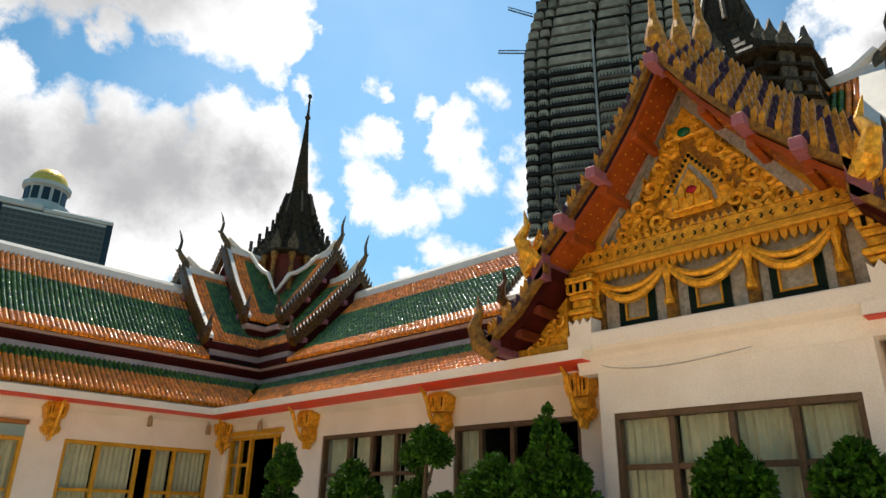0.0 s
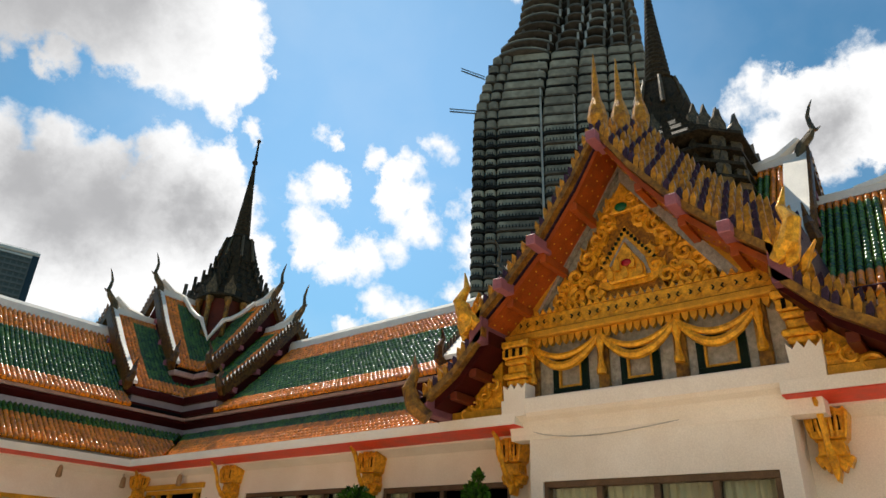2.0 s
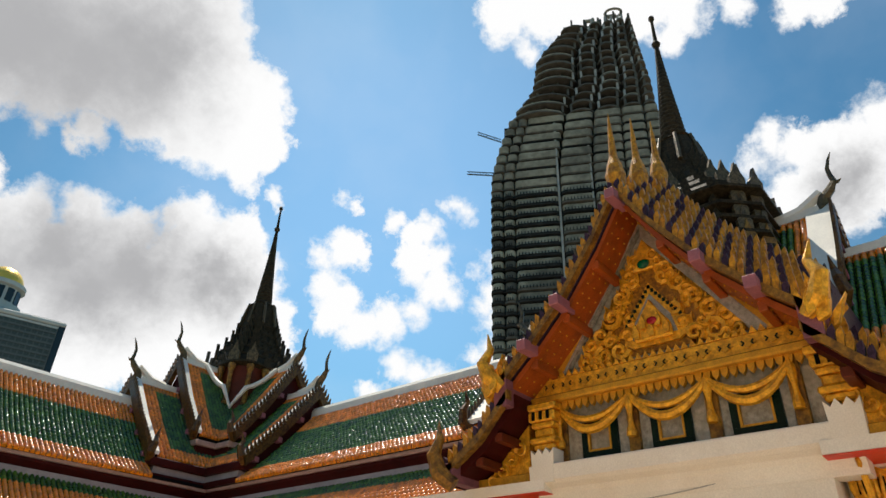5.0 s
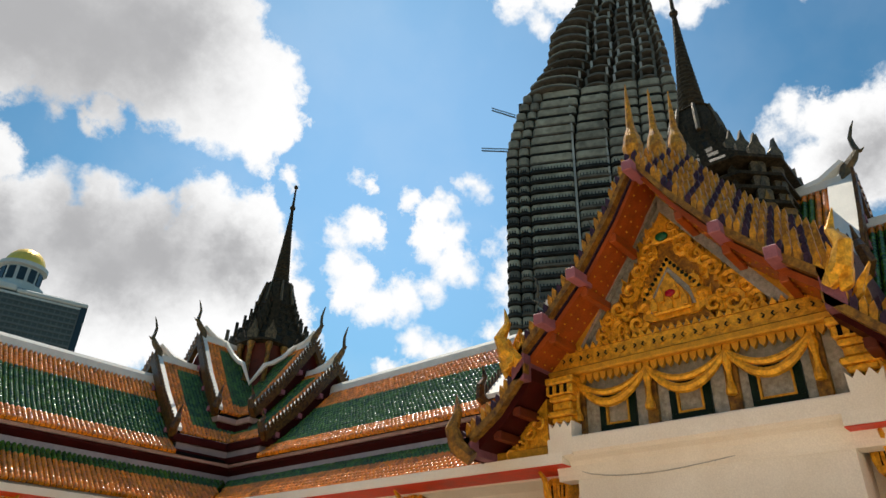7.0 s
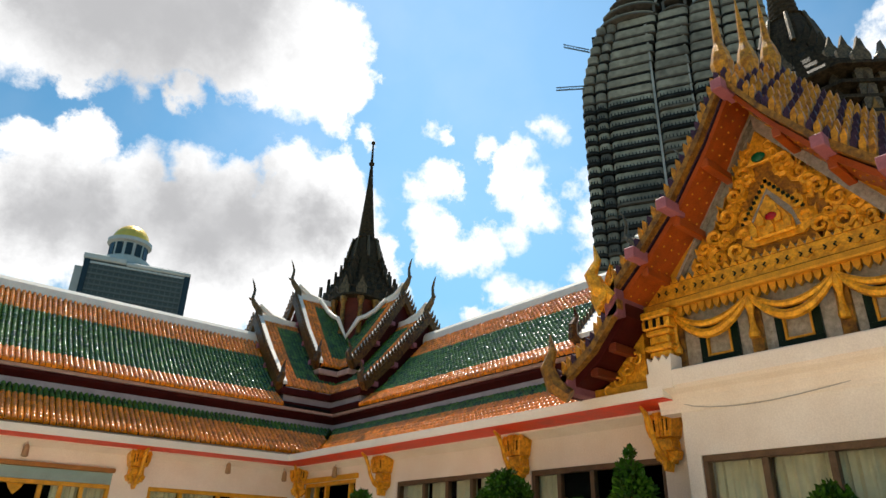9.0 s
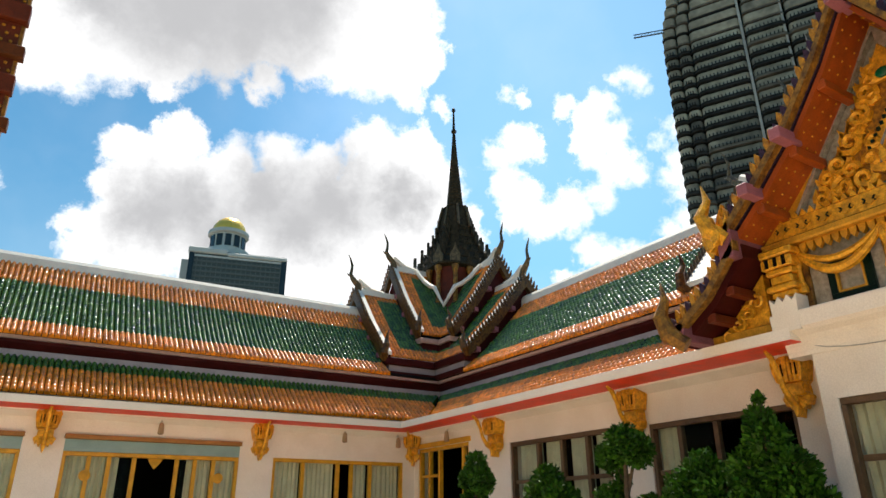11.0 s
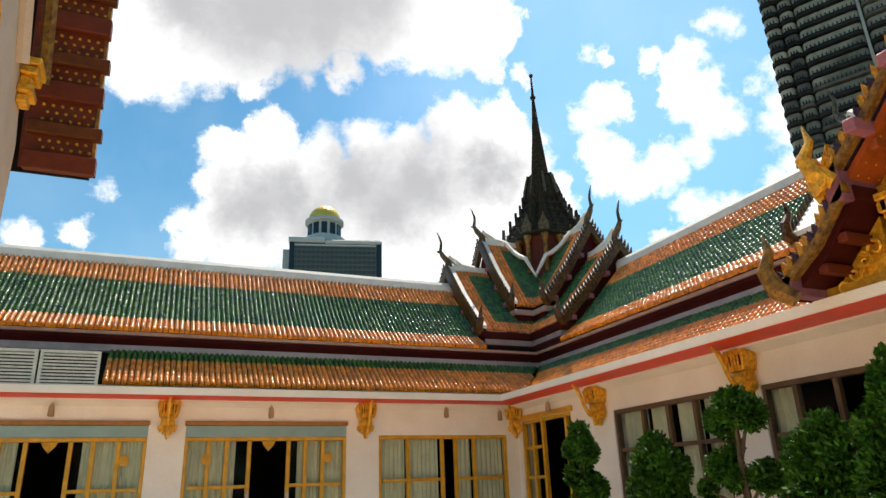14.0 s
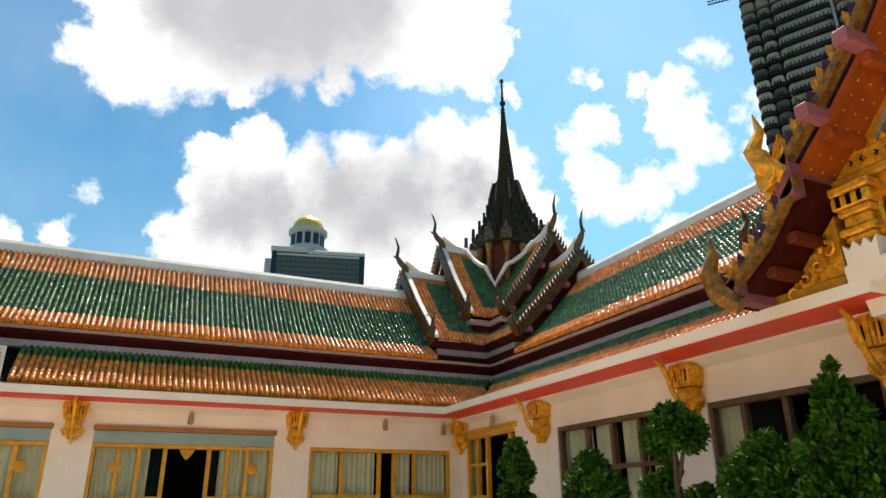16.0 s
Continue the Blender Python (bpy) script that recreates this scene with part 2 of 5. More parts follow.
WHITE = material("white painted plaster", (0.90, 0.85, 0.76), 0.8, spec=0.2, vary=0.12, scale=1.2, bump=0.1, second=(0.85, 0.78, 0.67))
CONCRETE = material("grey gutter concrete", (0.50, 0.43, 0.32), 0.85, vary=0.3, scale=3)
RIDGEWHITE = material("white ridge mortar", (0.88, 0.82, 0.72), 0.6, vary=0.12, scale=2)
RED = material("red painted soffit", (0.85, 0.06, 0.022), 0.5, vary=0.2)
MAROON = material("maroon lacquer moulding", (0.055, 0.007, 0.006), 0.5, spec=0.1, vary=0.3, scale=4)
LILAC = material("pale lilac moulding", (0.36, 0.32, 0.34), 0.6, vary=0.2, scale=3)
TAN = material("tan roof edge", (0.50, 0.34, 0.30), 0.6, vary=0.2)
ORANGE = material("glazed orange tile", (0.86, 0.26, 0.010), 0.24, vary=0.22, scale=20, bump=0.05, spread=0.28, spec=0.85)
GREEN = material("glazed green tile", (0.062, 0.140, 0.008), 0.23, vary=0.3, scale=20, bump=0.05, spread=0.4, spec=0.8)
DARKROOF = material("dark tile bed", (0.012, 0.008, 0.006), 0.9, spec=0.05, vary=0.3)
GOLD = material("gilded carving", (0.92, 0.48, 0.03), 0.33, metal=0.3, vary=0.3, scale=14, bump=0.6, fine=45, second=(0.52, 0.22, 0.012))
GOLDFLAT = material("gold paint", (0.68, 0.34, 0.025), 0.4, metal=0.35, vary=0.3, scale=8, bump=0.3)
GOLDOLD = material("weathered gold bargeboard", (0.36, 0.18, 0.022), 0.42, metal=0.3, vary=0.5, scale=9, bump=0.7, fine=30, second=(0.09, 0.04, 0.014))
BARGE = material("dark lacquered prasat bargeboard", (0.15, 0.075, 0.014), 0.4, metal=0.2, vary=0.6, scale=14, bump=0.7, fine=30, second=(0.035, 0.012, 0.008))
SOFFIT = material("vermilion soffit", (0.37, 0.072, 0.008), 0.45, vary=0.3, scale=5)
PINK = material("dusty pink purlin end", (0.36, 0.13, 0.16), 0.6, vary=0.2)
PLUM = material("plum lacquered beam end", (0.25, 0.095, 0.12), 0.55, vary=0.25, spec=0.2)
PURPLE = material("violet mosaic", (0.055, 0.028, 0.055), 0.5, spec=0.2, vary=0.5, scale=20, bump=0.5)
MOSAIC = material("silver mirror mosaic", (0.50, 0.48, 0.41), 0.22, metal=0.45, vary=0.3, scale=16, bump=0.7, fine=130, second=(0.30, 0.28, 0.22))
DARKGREEN = material("dark green mosaic frame", (0.003, 0.016, 0.008), 0.4, spec=0.15, vary=0.5, scale=30, bump=0.4)
SPIRE = material("dark grey-green spire mosaic", (0.052, 0.040, 0.022), 0.65, spec=0.12, vary=0.6, scale=12, bump=0.8, fine=30, second=(0.014, 0.011, 0.006))
SPIREGOLD = material("tarnished gold spire", (0.16, 0.11, 0.05), 0.45, metal=0.4, vary=0.6, scale=14, bump=0.8, fine=30, second=(0.06, 0.045, 0.03))
OCHREWOOD = material("yellow ochre painted door wood", (0.72, 0.37, 0.02), 0.4, vary=0.25, scale=8)
BROWNWOOD = material("brown window frame wood", (0.15, 0.09, 0.045), 0.5, vary=0.3, scale=8)
LINTEL = material("reddish brown lintel", (0.40, 0.18, 0.04), 0.55, vary=0.25)
CURTAIN = material("pale grey curtain", (0.72, 0.68, 0.48), 0.9, vary=0.15, scale=5, bump=0.1)
BLUEGREEN = material("pale blue transom panel", (0.30, 0.44, 0.42), 0.5, vary=0.15, scale=3)
# shade of rooms and slots, put into one near-black colour
SHADEBLACK = material("near-black shade of rooms and slots", (0.005, 0.004, 0.004), 0.95, spec=0.05, vary=0.2)
GLASS = glass_material()
LEAF = material("glossy green leaf", (0.036, 0.115, 0.006), 0.5, spec=0.15, vary=0.5, scale=5, bump=0.1, spread=0.5)
BARK = material("brown bark", (0.10, 0.07, 0.045), 0.9, vary=0.4, scale=20)
RUIN = material("weathered bare concrete", (0.42, 0.375, 0.285), 0.9, spec=0.1, vary=0.4, scale=0.05, bump=0.3, fine=0.6, second=(0.13, 0.12, 0.10))
# dark tone carries painted shade of the voids; slab edges share it
RUINDARK = material("dark concrete with void shade", (0.035, 0.037, 0.037), 0.95, spec=0.1, vary=0.5, scale=0.06, bump=0.3, fine=0.5)
HOTELWALL = material("grey glass facade", (0.07, 0.085, 0.08), 0.35, vary=0.15, scale=0.05, bump=0.0)
HOTELWHITE = material("pale hotel stone", (0.55, 0.56, 0.54), 0.7, vary=0.1, scale=0.1, bump=0.0)
HOTELDARK = material("dark hotel glass", (0.02, 0.03, 0.035), 0.15, vary=0.2, scale=0.1, bump=0.0)
DOMEGOLD = material("bright gold dome", (0.95, 0.60, 0.10), 0.35, metal=0.45, vary=0.1, scale=0.1, bump=0.0)
STEEL = material("blue-grey crane steel", (0.10, 0.14, 0.17), 0.5, metal=0.5, vary=0.2)
CREAM = material("aged cream plaster", (0.66, 0.53, 0.39), 0.8, vary=0.12, scale=1.5, bump=0.06, second=(0.56, 0.44, 0.31))
OXBLOOD = material("dark red lacquered timber", (0.13, 0.022, 0.006), 0.5, vary=0.3, scale=6, spec=0.25)
UMBER = material("dark brown timber", (0.12, 0.034, 0.007), 0.55, vary=0.35, scale=7, spec=0.2)
CITY = material("unseen ground, tone set for bounce light", (0.33, 0.27, 0.20), 0.9, vary=0.5, scale=0.05, bump=0.0)
PAVING = material("pale paving, tone set for bounce light", (0.76, 0.58, 0.42), 0.85, vary=0.2, scale=1.5)
GEMGREEN = material("green glass gem", (0.0, 0.10, 0.04), 0.1, vary=0.2)
GEMRED = material("red glass gem", (0.35, 0.0, 0.01), 0.1, vary=0.2)
METALGREY = material("galvanised metal", (0.62, 0.58, 0.50), 0.4, metal=0.25, vary=0.2)
LAMPTAN = material("tan lamp housing", (0.42, 0.30, 0.17), 0.6, vary=0.2)
CABLE = material("grey cable", (0.5, 0.48, 0.45), 0.7, vary=0.2)


# ---- mesh helpers ----
def part(name, bm, mat, parent=None, label=""):
    me = bpy.data.meshes.new(name)
    bmesh.ops.recalc_face_normals(bm, faces=bm.faces)
    bm.to_mesh(me)
    bm.free()
    for m in (mat if isinstance(mat, (list, tuple)) else [mat]):
        me.materials.append(m)
    ob = new(name, me)
    if parent is not None:
        ob.parent = parent
    if label:
        ob["label"] = label
    return ob


def thing(name, label, category, place=(0, 0, 0), turn=0, group="", kind=""):
    ob = new(name)
    ob.empty_display_size = 0.1
    ob.matrix_basis = pose(*place, 0, 0, turn)
    return tagged(ob, label, category, group, kind)


def box(bm, x0, x1, y0, y1, z0, z1, mat=0):
    v = [bm.verts.new((x, y, z)) for x in (x0, x1) for y in (y0, y1) for z in (z0, z1)]
    for q in ((0, 1, 3, 2), (4, 6, 7, 5), (0, 4, 5, 1), (2, 3, 7, 6), (0, 2, 6, 4), (1, 5, 7, 3)):
        bm.faces.new([v[i] for i in q]).material_index = mat
    return v


def bevelled(bm, width=0.01, segments=1):
    bmesh.ops.bevel(bm, geom=list(bm.edges), offset=width, segments=segments, affect="EDGES", clamp_overlap=True)
    return bm


def boxes(*rows, bevel=0.0):
    bm = bmesh.new()
    for r in rows:
        box(bm, *r)
    if bevel:
        bevelled(bm, bevel)
    return bm


def prism(bm, poly, lo, hi, axis="x", mat=0):
    """A flat polygon (pairs) pushed from lo to hi along an axis: x takes (y, z), y takes (x, z), z takes (x, y)."""
    def at(p, s):
        return {"x": (s, p[0], p[1]), "y": (p[0], s, p[1]), "z": (p[0], p[1], s)}[axis]
    a = [bm.verts.new(at(p, lo)) for p in poly]
    b = [bm.verts.new(at(p, hi)) for p in poly]
    n = len(poly)
    bm.faces.new(a).material_index = mat
    bm.faces.new(b[::-1]).material_index = mat
    for i in range(n):
        bm.faces.new([a[i], b[i], b[(i + 1) % n], a[(i + 1) % n]]).material_index = mat


def lathe(bm, profile, steps=16, centre=(0, 0), shape=None):
    """Rings of (radius, z) turned about the vertical; shape(angle) scales the radius."""
    rings = []
    for r, z in profile:
        ring = []
        for i in range(steps):
            a = 2 * math.pi * (i + 0.5) / steps
            k = r * (shape(a) if shape else 1)
            ring.append(bm.verts.new((centre[0] + k * math.cos(a), centre[1] + k * math.sin(a), z)))
        rings.append(ring)
    for lo, hi in zip(rings, rings[1:]):
        for i in range(steps):
            bm.faces.new([lo[i], lo[(i + 1) % steps], hi[(i + 1) % steps], hi[i]])
    bm.faces.new(rings[0][::-1])
    bm.faces.new(rings[-1])


def tube(bm, pts, radii, sides=6):
    """A tapering round rod along points."""
    pts = [Vector(p) for p in pts]
    rings = []
    for i, p in enumerate(pts):
        d = (pts[min(i + 1, len(pts) - 1)] - pts[max(i - 1, 0)]).normalized()
        u = d.orthogonal().normalized() if i == 0 else (u - d * u.dot(d)).normalized()
        v = d.cross(u)
        rings.append([bm.verts.new(p + (u * math.cos(a) + v * math.sin(a)) * radii[i]) for a in [2 * math.pi * k / sides for k in range(sides)]])
    for lo, hi in zip(rings, rings[1:]):
        for i in range(sides):
            bm.faces.new([lo[i], lo[(i + 1) % sides], hi[(i + 1) % sides], hi[i]])
    bm.faces.new(rings[0][::-1])
    bm.faces.new(rings[-1])


# ---- the two wings: wall line B at x = XB, wall line A at y = YA, meeting in a corner ----
XB, YA = 6.75, 13.92
A_END, B_END = -11.0, -9.0
HALL_Y = 3.22
HALL_SIZE = 0.93
# front lines of the east wing and of the hall bay that stands before it
FRONT = {"B": XB, "H": 6.22}
rng = random.Random(7)


def swept(poly, wing, lo=None, hi=None):
    """A closed profile of (offset behind the wall line, z) along a wing, mitred in the corner unless hi is given."""
    bm = bmesh.new()
    lo = (A_END if wing == "A" else B_END) if lo is None else lo
    def at(o, z, u):
        return (u, YA + o, z) if wing == "A" else (XB + o, u, z)
    a = [bm.verts.new(at(o, z, lo)) for o, z in poly]
    b = [bm.verts.new(at(o, z, ((XB if wing == "A" else YA) + o) if hi is None else hi)) for o, z in poly]
    n = len(poly)
    bm.faces.new(a)
    bm.faces.new(b[::-1])
    for i in range(n):
        bm.faces.new([a[i], b[i], b[(i + 1) % n], a[(i + 1) % n]])
    return bm


def rect(o0, o1, z0, z1):
    return [(o0, z0), (o1, z0), (o1, z1), (o0, z1)]


def wall_bm(wing, u0, u1, z0, z1, openings, thick=0.25):
    """A wall with rectangular openings (u0, u1, z0, z1), cut right through."""
    bm = bmesh.new()
    us = sorted({u0, u1, *[v for o in openings for v in o[:2]]})
    zs = sorted({z0, z1, *[v for o in openings for v in o[2:]]})
    for a, b in zip(us, us[1:]):
        for c, d in zip(zs, zs[1:]):
            um, zm = (a + b) / 2, (c + d) / 2
            if any(o[0] < um < o[1] and o[2] < zm < o[3] for o in openings):
                continue
            if wing == "A":
                box(bm, a, b, YA, YA + thick, c, d)
            else:
                box(bm, FRONT[wing], FRONT[wing] + thick, a, b, c, d)
    bmesh.ops.remove_doubles(bm, verts=bm.verts, dist=0.0005)
    inner = [f for f in bm.faces if sum(1 for g in bm.faces if g is not f and (g.calc_center_median() - f.calc_center_median()).length < 1e-4)]
    bmesh.ops.delete(bm, geom=inner, context="FACES")
    return bm


DOORS_A = [(-4.35, -0.75, 0.0, 2.40), (-0.12, 2.88, 0.0, 2.40), (-8.6, -5.2, 0.0, 2.40)]
WINDOW_A = (3.55, 6.46, 0.45, 2.15)
DOOR_B = (11.78, 13.75, 0.0, 2.42)
WINDOW_H = (1.64, 4.19, 0.49, 2.14)
WINDOWS_B = [(7.96, 10.45, 0.45, 2.28), (4.98, 7.2, 0.45, 2.24), (-2.2, 0.75, 0.45, 2.22)]

# ground and pavement stay out of view; their tones steer the bounce light
tagged(part("ground", boxes((-400, 900, -400, 900, -0.85, -0.65)), CITY), "unseen darker ground round the temple, limits bounce light", "ground", kind="structure")
tagged(part("pavement", boxes((-14, 6.9, -14, 14.2, -0.645, -0.55)), PAVING), "unseen pale courtyard ground, bounces light onto the walls", "pavement", kind="structure")
tagged(part("floor", boxes((-11, 6.74, 13.0, 21, -0.54, 0.0), (5.9, 14, -9, 12.99, -0.54, 0.0)), PAVING), "raised pale floor under the temple wings", "floor", kind="structure")
tagged(part("wall_north", wall_bm("A", A_END, XB, -0.02, 2.95, DOORS_A + [WINDOW_A]), WHITE), "white plastered wall with doors and a window", "wall", kind="structure")
tagged(part("wall_east", wall_bm("B", B_END, YA + 0.25, -0.02, 2.95, [DOOR_B] + WINDOWS_B), WHITE), "white plastered wall with wide windows", "wall", kind="structure")
tagged(part("wall_hall", wall_bm("H", 1.46, 4.36, -0.02, 2.9, [WINDOW_H]), WHITE), "white plastered wall of the gable hall with a wide window", "wall", kind="structure")
tagged(part("wall_return", boxes((6.473, 6.748, 1.46, 1.66, -0.02, 2.9), (6.473, 6.748, 4.16, 4.36, -0.02, 2.9)), WHITE), "white return walls of the gable hall", "wall", kind="structure")
# inner walls and ceiling carry the rooms' shade in their colour
tagged(part("room_backing", boxes((A_END, 10.4, 17.0, 17.2, 0, 3.0), (10.2, 10.4, B_END, 16.99, 0, 3.0)), SHADEBLACK), "inner walls behind the rooms, painted near-black as shade", "wall", kind="structure")
tagged(part("ceiling", boxes((A_END, 10.2, 14.2, 17.0, 2.96, 3.0), (7.0, 10.2, B_END, 14.19, 2.96, 3.0)), SHADEBLACK), "ceiling over the rooms, painted near-black as shade", "ceiling", kind="structure")


def eave(wing, lo, hi, n):
    tagged(part(f"eave_{n}", swept(rect(-0.77, 1.25, 2.778, 2.905), wing, lo, hi), WHITE), "white projecting concrete eave slab", "eave", kind="structure")
    tagged(part(f"soffit_{n}", swept(rect(-0.765, -0.22, 2.766, 2.774), wing, lo, hi), RED), "red painted eave soffit", "soffit", kind="structure")
    tagged(part(f"cove_{n}", swept([(-0.217, 2.774), (-0.217, 2.74), (-0.003, 2.66), (-0.003, 2.774)], wing, lo, hi), WHITE), "white cove moulding under the eave", "trim", kind="structure")


eave("A", None, None, 1)
eave("B", 4.42, None, 2)
eave("B", None, 1.46, 3)

for wing, n in (("A", 1), ("B", 2)):
    name = "north" if wing == "A" else "east"
    hi = None
    tagged(part(f"gutter_curb_{n}", swept([(0.74, 2.91), (1.3, 2.91), (1.3, 3.3), (0.90, 3.17)], wing), CONCRETE), "grey concrete gutter curb below the tiles", "gutter", kind="structure")
    tagged(part(f"lower_roof_{n}", swept([(1.304, 3.1), (0.92, 3.175), (0.92, 3.20), (1.78, 3.95), (2.1, 3.95), (2.1, 3.1)], wing), DARKROOF), "lower tiled roof of the wing", "roof", kind="structure")
    tagged(part(f"trim_{n}", swept(rect(1.72, 2.2, 3.975, 4.11), wing), LILAC), "pale lilac moulding between the roof tiers", "trim", kind="structure")
    tagged(part(f"trim_{n + 2}", swept([(1.80, 4.114), (2.3, 4.114), (2.3, 4.30), (1.66, 4.30), (1.66, 4.24)], wing), MAROON), "maroon moulding below the upper roof", "trim", kind="structure")
    tagged(part(f"trim_{n + 4}", swept(rect(1.60, 2.3, 4.304, 4.37), wing), TAN), "thin tan edge of the upper roof", "trim", kind="structure")
    tagged(part(f"upper_roof_{n}", swept([(1.56, 4.374), (1.92, 4.70), (2.6, 5.33), (3.65, 6.46), (5.68, 4.374)], wing), DARKROOF), "steep upper tiled roof of the wing", "roof", kind="structure")
    tagged(part(f"ridge_{n}", swept([(3.48, 6.36), (3.50, 6.58), (3.56, 6.67), (3.74, 6.67), (3.80, 6.58), (3.82, 6.36), (3.65, 6.5)], wing), RIDGEWHITE), "white mortar ridge cap of the roof", "ridge", kind="structure")


# ---- prasat tower over a roof crossing ----
def chofa(scale=1.0):
    """A slender horn-shaped gable finial, its foot at the origin, leaning to -x."""
    bm = bmesh.new()
    pts = [(0.10, 0, -0.25), (0.0, 0, 0.0), (-0.16, 0, 0.16), (-0.24, 0, 0.30), (-0.21, 0, 0.45), (-0.20, 0, 0.60), (-0.26, 0, 0.78), (-0.33, 0, 0.92)]
    tube(bm, [Vector(p) * scale for p in pts], [r * scale for r in (0.10, 0.10, 0.085, 0.055, 0.045, 0.04, 0.028, 0.008)], 6)
    tube(bm, [Vector(p) * scale for p in ((-0.2, 0, 0.28), (-0.30, 0, 0.26), (-0.37, 0, 0.31))], [0.05 * scale, 0.035 * scale, 0.006 * scale], 5)
    return bm


def gable_arm(tower, turn, front, apex, eave_d, eave_z, back, tag, verge=0.22):
    """One tier of a gabled arm that runs out along -x of the tower, turned about z by quarter turns."""
    spin = pose(0, 0, 0, 0, 0, turn)
    def made(name, bm, mat, label=""):
        ob = part(name, bm, mat, tower, label)
        ob.matrix_basis = spin
        return ob
    knee_d, knee_z = eave_d * 0.55, eave_z + (apex - eave_z) * 0.43
    slope = [(0, apex), (knee_d, knee_z), (eave_d, eave_z)]
    bed = bmesh.new()
    poly = slope + [(eave_d, eave_z - 0.12), (-eave_d, eave_z - 0.12)] + [(-d, z) for d, z in slope[:0:-1]]
    prism(bed, poly, -front + 0.25, -back, "x")
    made("roof_bed", bed, DARKROOF)
    # tympanum and bargeboards
    tym = bmesh.new()
    prism(tym, [(0, apex - 0.1), (eave_d - 0.15, eave_z), (-eave_d + 0.15, eave_z)], -front + 0.18, -front + 0.26, "x")
    made("tympanum", tym, MAROON, "dark maroon gable panel")
    for side in (1, -1):
        bb = bmesh.new()
        w = 0.20
        outer = [(0, apex + 0.10), (knee_d * 0.98, knee_z + 0.10), (eave_d + 0.10, eave_z + 0.02)]
        inner = [(eave_d - 0.02, eave_z - 0.14), (knee_d * 0.9, knee_z - w * 0.6), (0, apex - w)]
        prism(bb, [(side * d, z) for d, z in outer + inner], -front, -front + 0.14, "x")
        made("bargeboard", bb, BARGE, "dark gold bargeboard")
        cap = bmesh.new()
        prism(cap, [(side * d, z + 0.004) for d, z in outer] + [(side * d, z + 0.09) for d, z in outer[::-1]], -front + 0.04, -front + verge, "x")
        made("verge", cap, RIDGEWHITE, "white mortar verge")
        teeth = bmesh.new()
        for (d0, z0), (d1, z1) in zip(outer, outer[1:]):
            n = max(2, int(math.hypot(d1 - d0, z1 - z0) / 0.13))
            for i in range(n):
                f = (i + 0.5) / n
                d, z = d0 + (d1 - d0) * f, z0 + (z1 - z0) * f
                prism(teeth, [(side * (d - 0.03), z + 0.0), (side * (d + 0.06), z - 0.02), (side * (d + 0.07), z + 0.17)], -front - 0.02, -front + 0.03, "x")
        made("crest_teeth", teeth, BARGE, "row of small leaf-shaped crest teeth")
        hh = bmesh.new()
        pts = [(-front + 0.07, side * (eave_d + 0.02), eave_z - 0.08), (-front - 0.02, side * (eave_d + 0.16), eave_z + 0.06), (-front + 0.02, side * (eave_d + 0.20), eave_z + 0.26), (-front + 0.05, side * (eave_d + 0.12), eave_z + 0.42), (-front + 0.06, side * (eave_d + 0.2), eave_z + 0.62)]
        tube(hh, pts, [0.09, 0.10, 0.08, 0.05, 0.01], 6)
        made("eave_finial", hh, BARGE, "gilded flame-shaped eave finial")
        for i in range(3):
            f = 0.25 + 0.3 * i
            pk = bmesh.new()
            d, z = eave_d * f, apex + (eave_z - apex) * (f ** 0.85) - 0.22
            box(pk, -front - 0.01, -front + 0.2, side * d - 0.06, side * d + 0.06, z - 0.06, z + 0.06)
            made("purlin_end", pk, PINK)
    ridge = bmesh.new()
    prism(ridge, [(-0.11, apex - 0.02), (-0.09, apex + 0.14), (0.09, apex + 0.14), (0.11, apex - 0.02)], -front + 0.2, -back, "x")
    made("ridge_cap", ridge, RIDGEWHITE, "white ridge cap")
    sweep = bmesh.new()
    tube(sweep, [(-front + 0.95, 0, apex + 0.10), (-front + 0.5, 0, apex + 0.16), (-front + 0.12, 0, apex + 0.42)], [0.10, 0.11, 0.08], 6)
    made("ridge_upturn", sweep, RIDGEWHITE)
    ch = chofa(0.95)
    bmesh.ops.translate(ch, verts=ch.verts, vec=(-front + 0.10, 0, apex + 0.28))
    made("chofa", ch, SPIREGOLD, "dark gilded horn finial")
    # tiles on both slopes, in courses
    courses(made, slope, front - 0.22, back, tag)


def courses(made, slope, front, back, tag):
    tiles = ([], [], [])
    for side in (1, -1):
        run = []
        for (d0, z0), (d1, z1) in zip(slope, slope[1:]):
            n = max(2, round(math.hypot(d1 - d0, z1 - z0) / 0.125))
            run += [(d0 + (d1 - d0) * i / n, z0 + (z1 - z0) * i / n, d0 + (d1 - d0) * (i + 1) / n, z0 + (z1 - z0) * (i + 1) / n) for i in range(n)]
        cols = int((front - back) / 0.108)
        for r, (d0, z0, d1, z1) in enumerate(run):
            for c in range(cols):
                border = c < 4 or r < 2 or r >= len(run) - 3
                add_tile(tiles, (-front + 0.054 + c * 0.108, side * d0, z0), (0, side * (d1 - d0), z1 - z0), (0.054, 0, 0), border)
    v, f, m = tiles
    me = bpy.data.meshes.new("tiles")
    me.from_pydata(v, [], f)
    me.materials.append(GREEN)
    me.materials.append(ORANGE)
    me.polygons.foreach_set("material_index", m)
    for p in me.polygons:
        p.use_smooth = True
    ob = made("tiles", bmesh.new(), GREEN, "glazed green tiles edged in orange")
    ob.data = me
    ob["kind"] = "stuff"


SPAN = (-1.0, -0.55, 0.0, 0.55, 1.0)


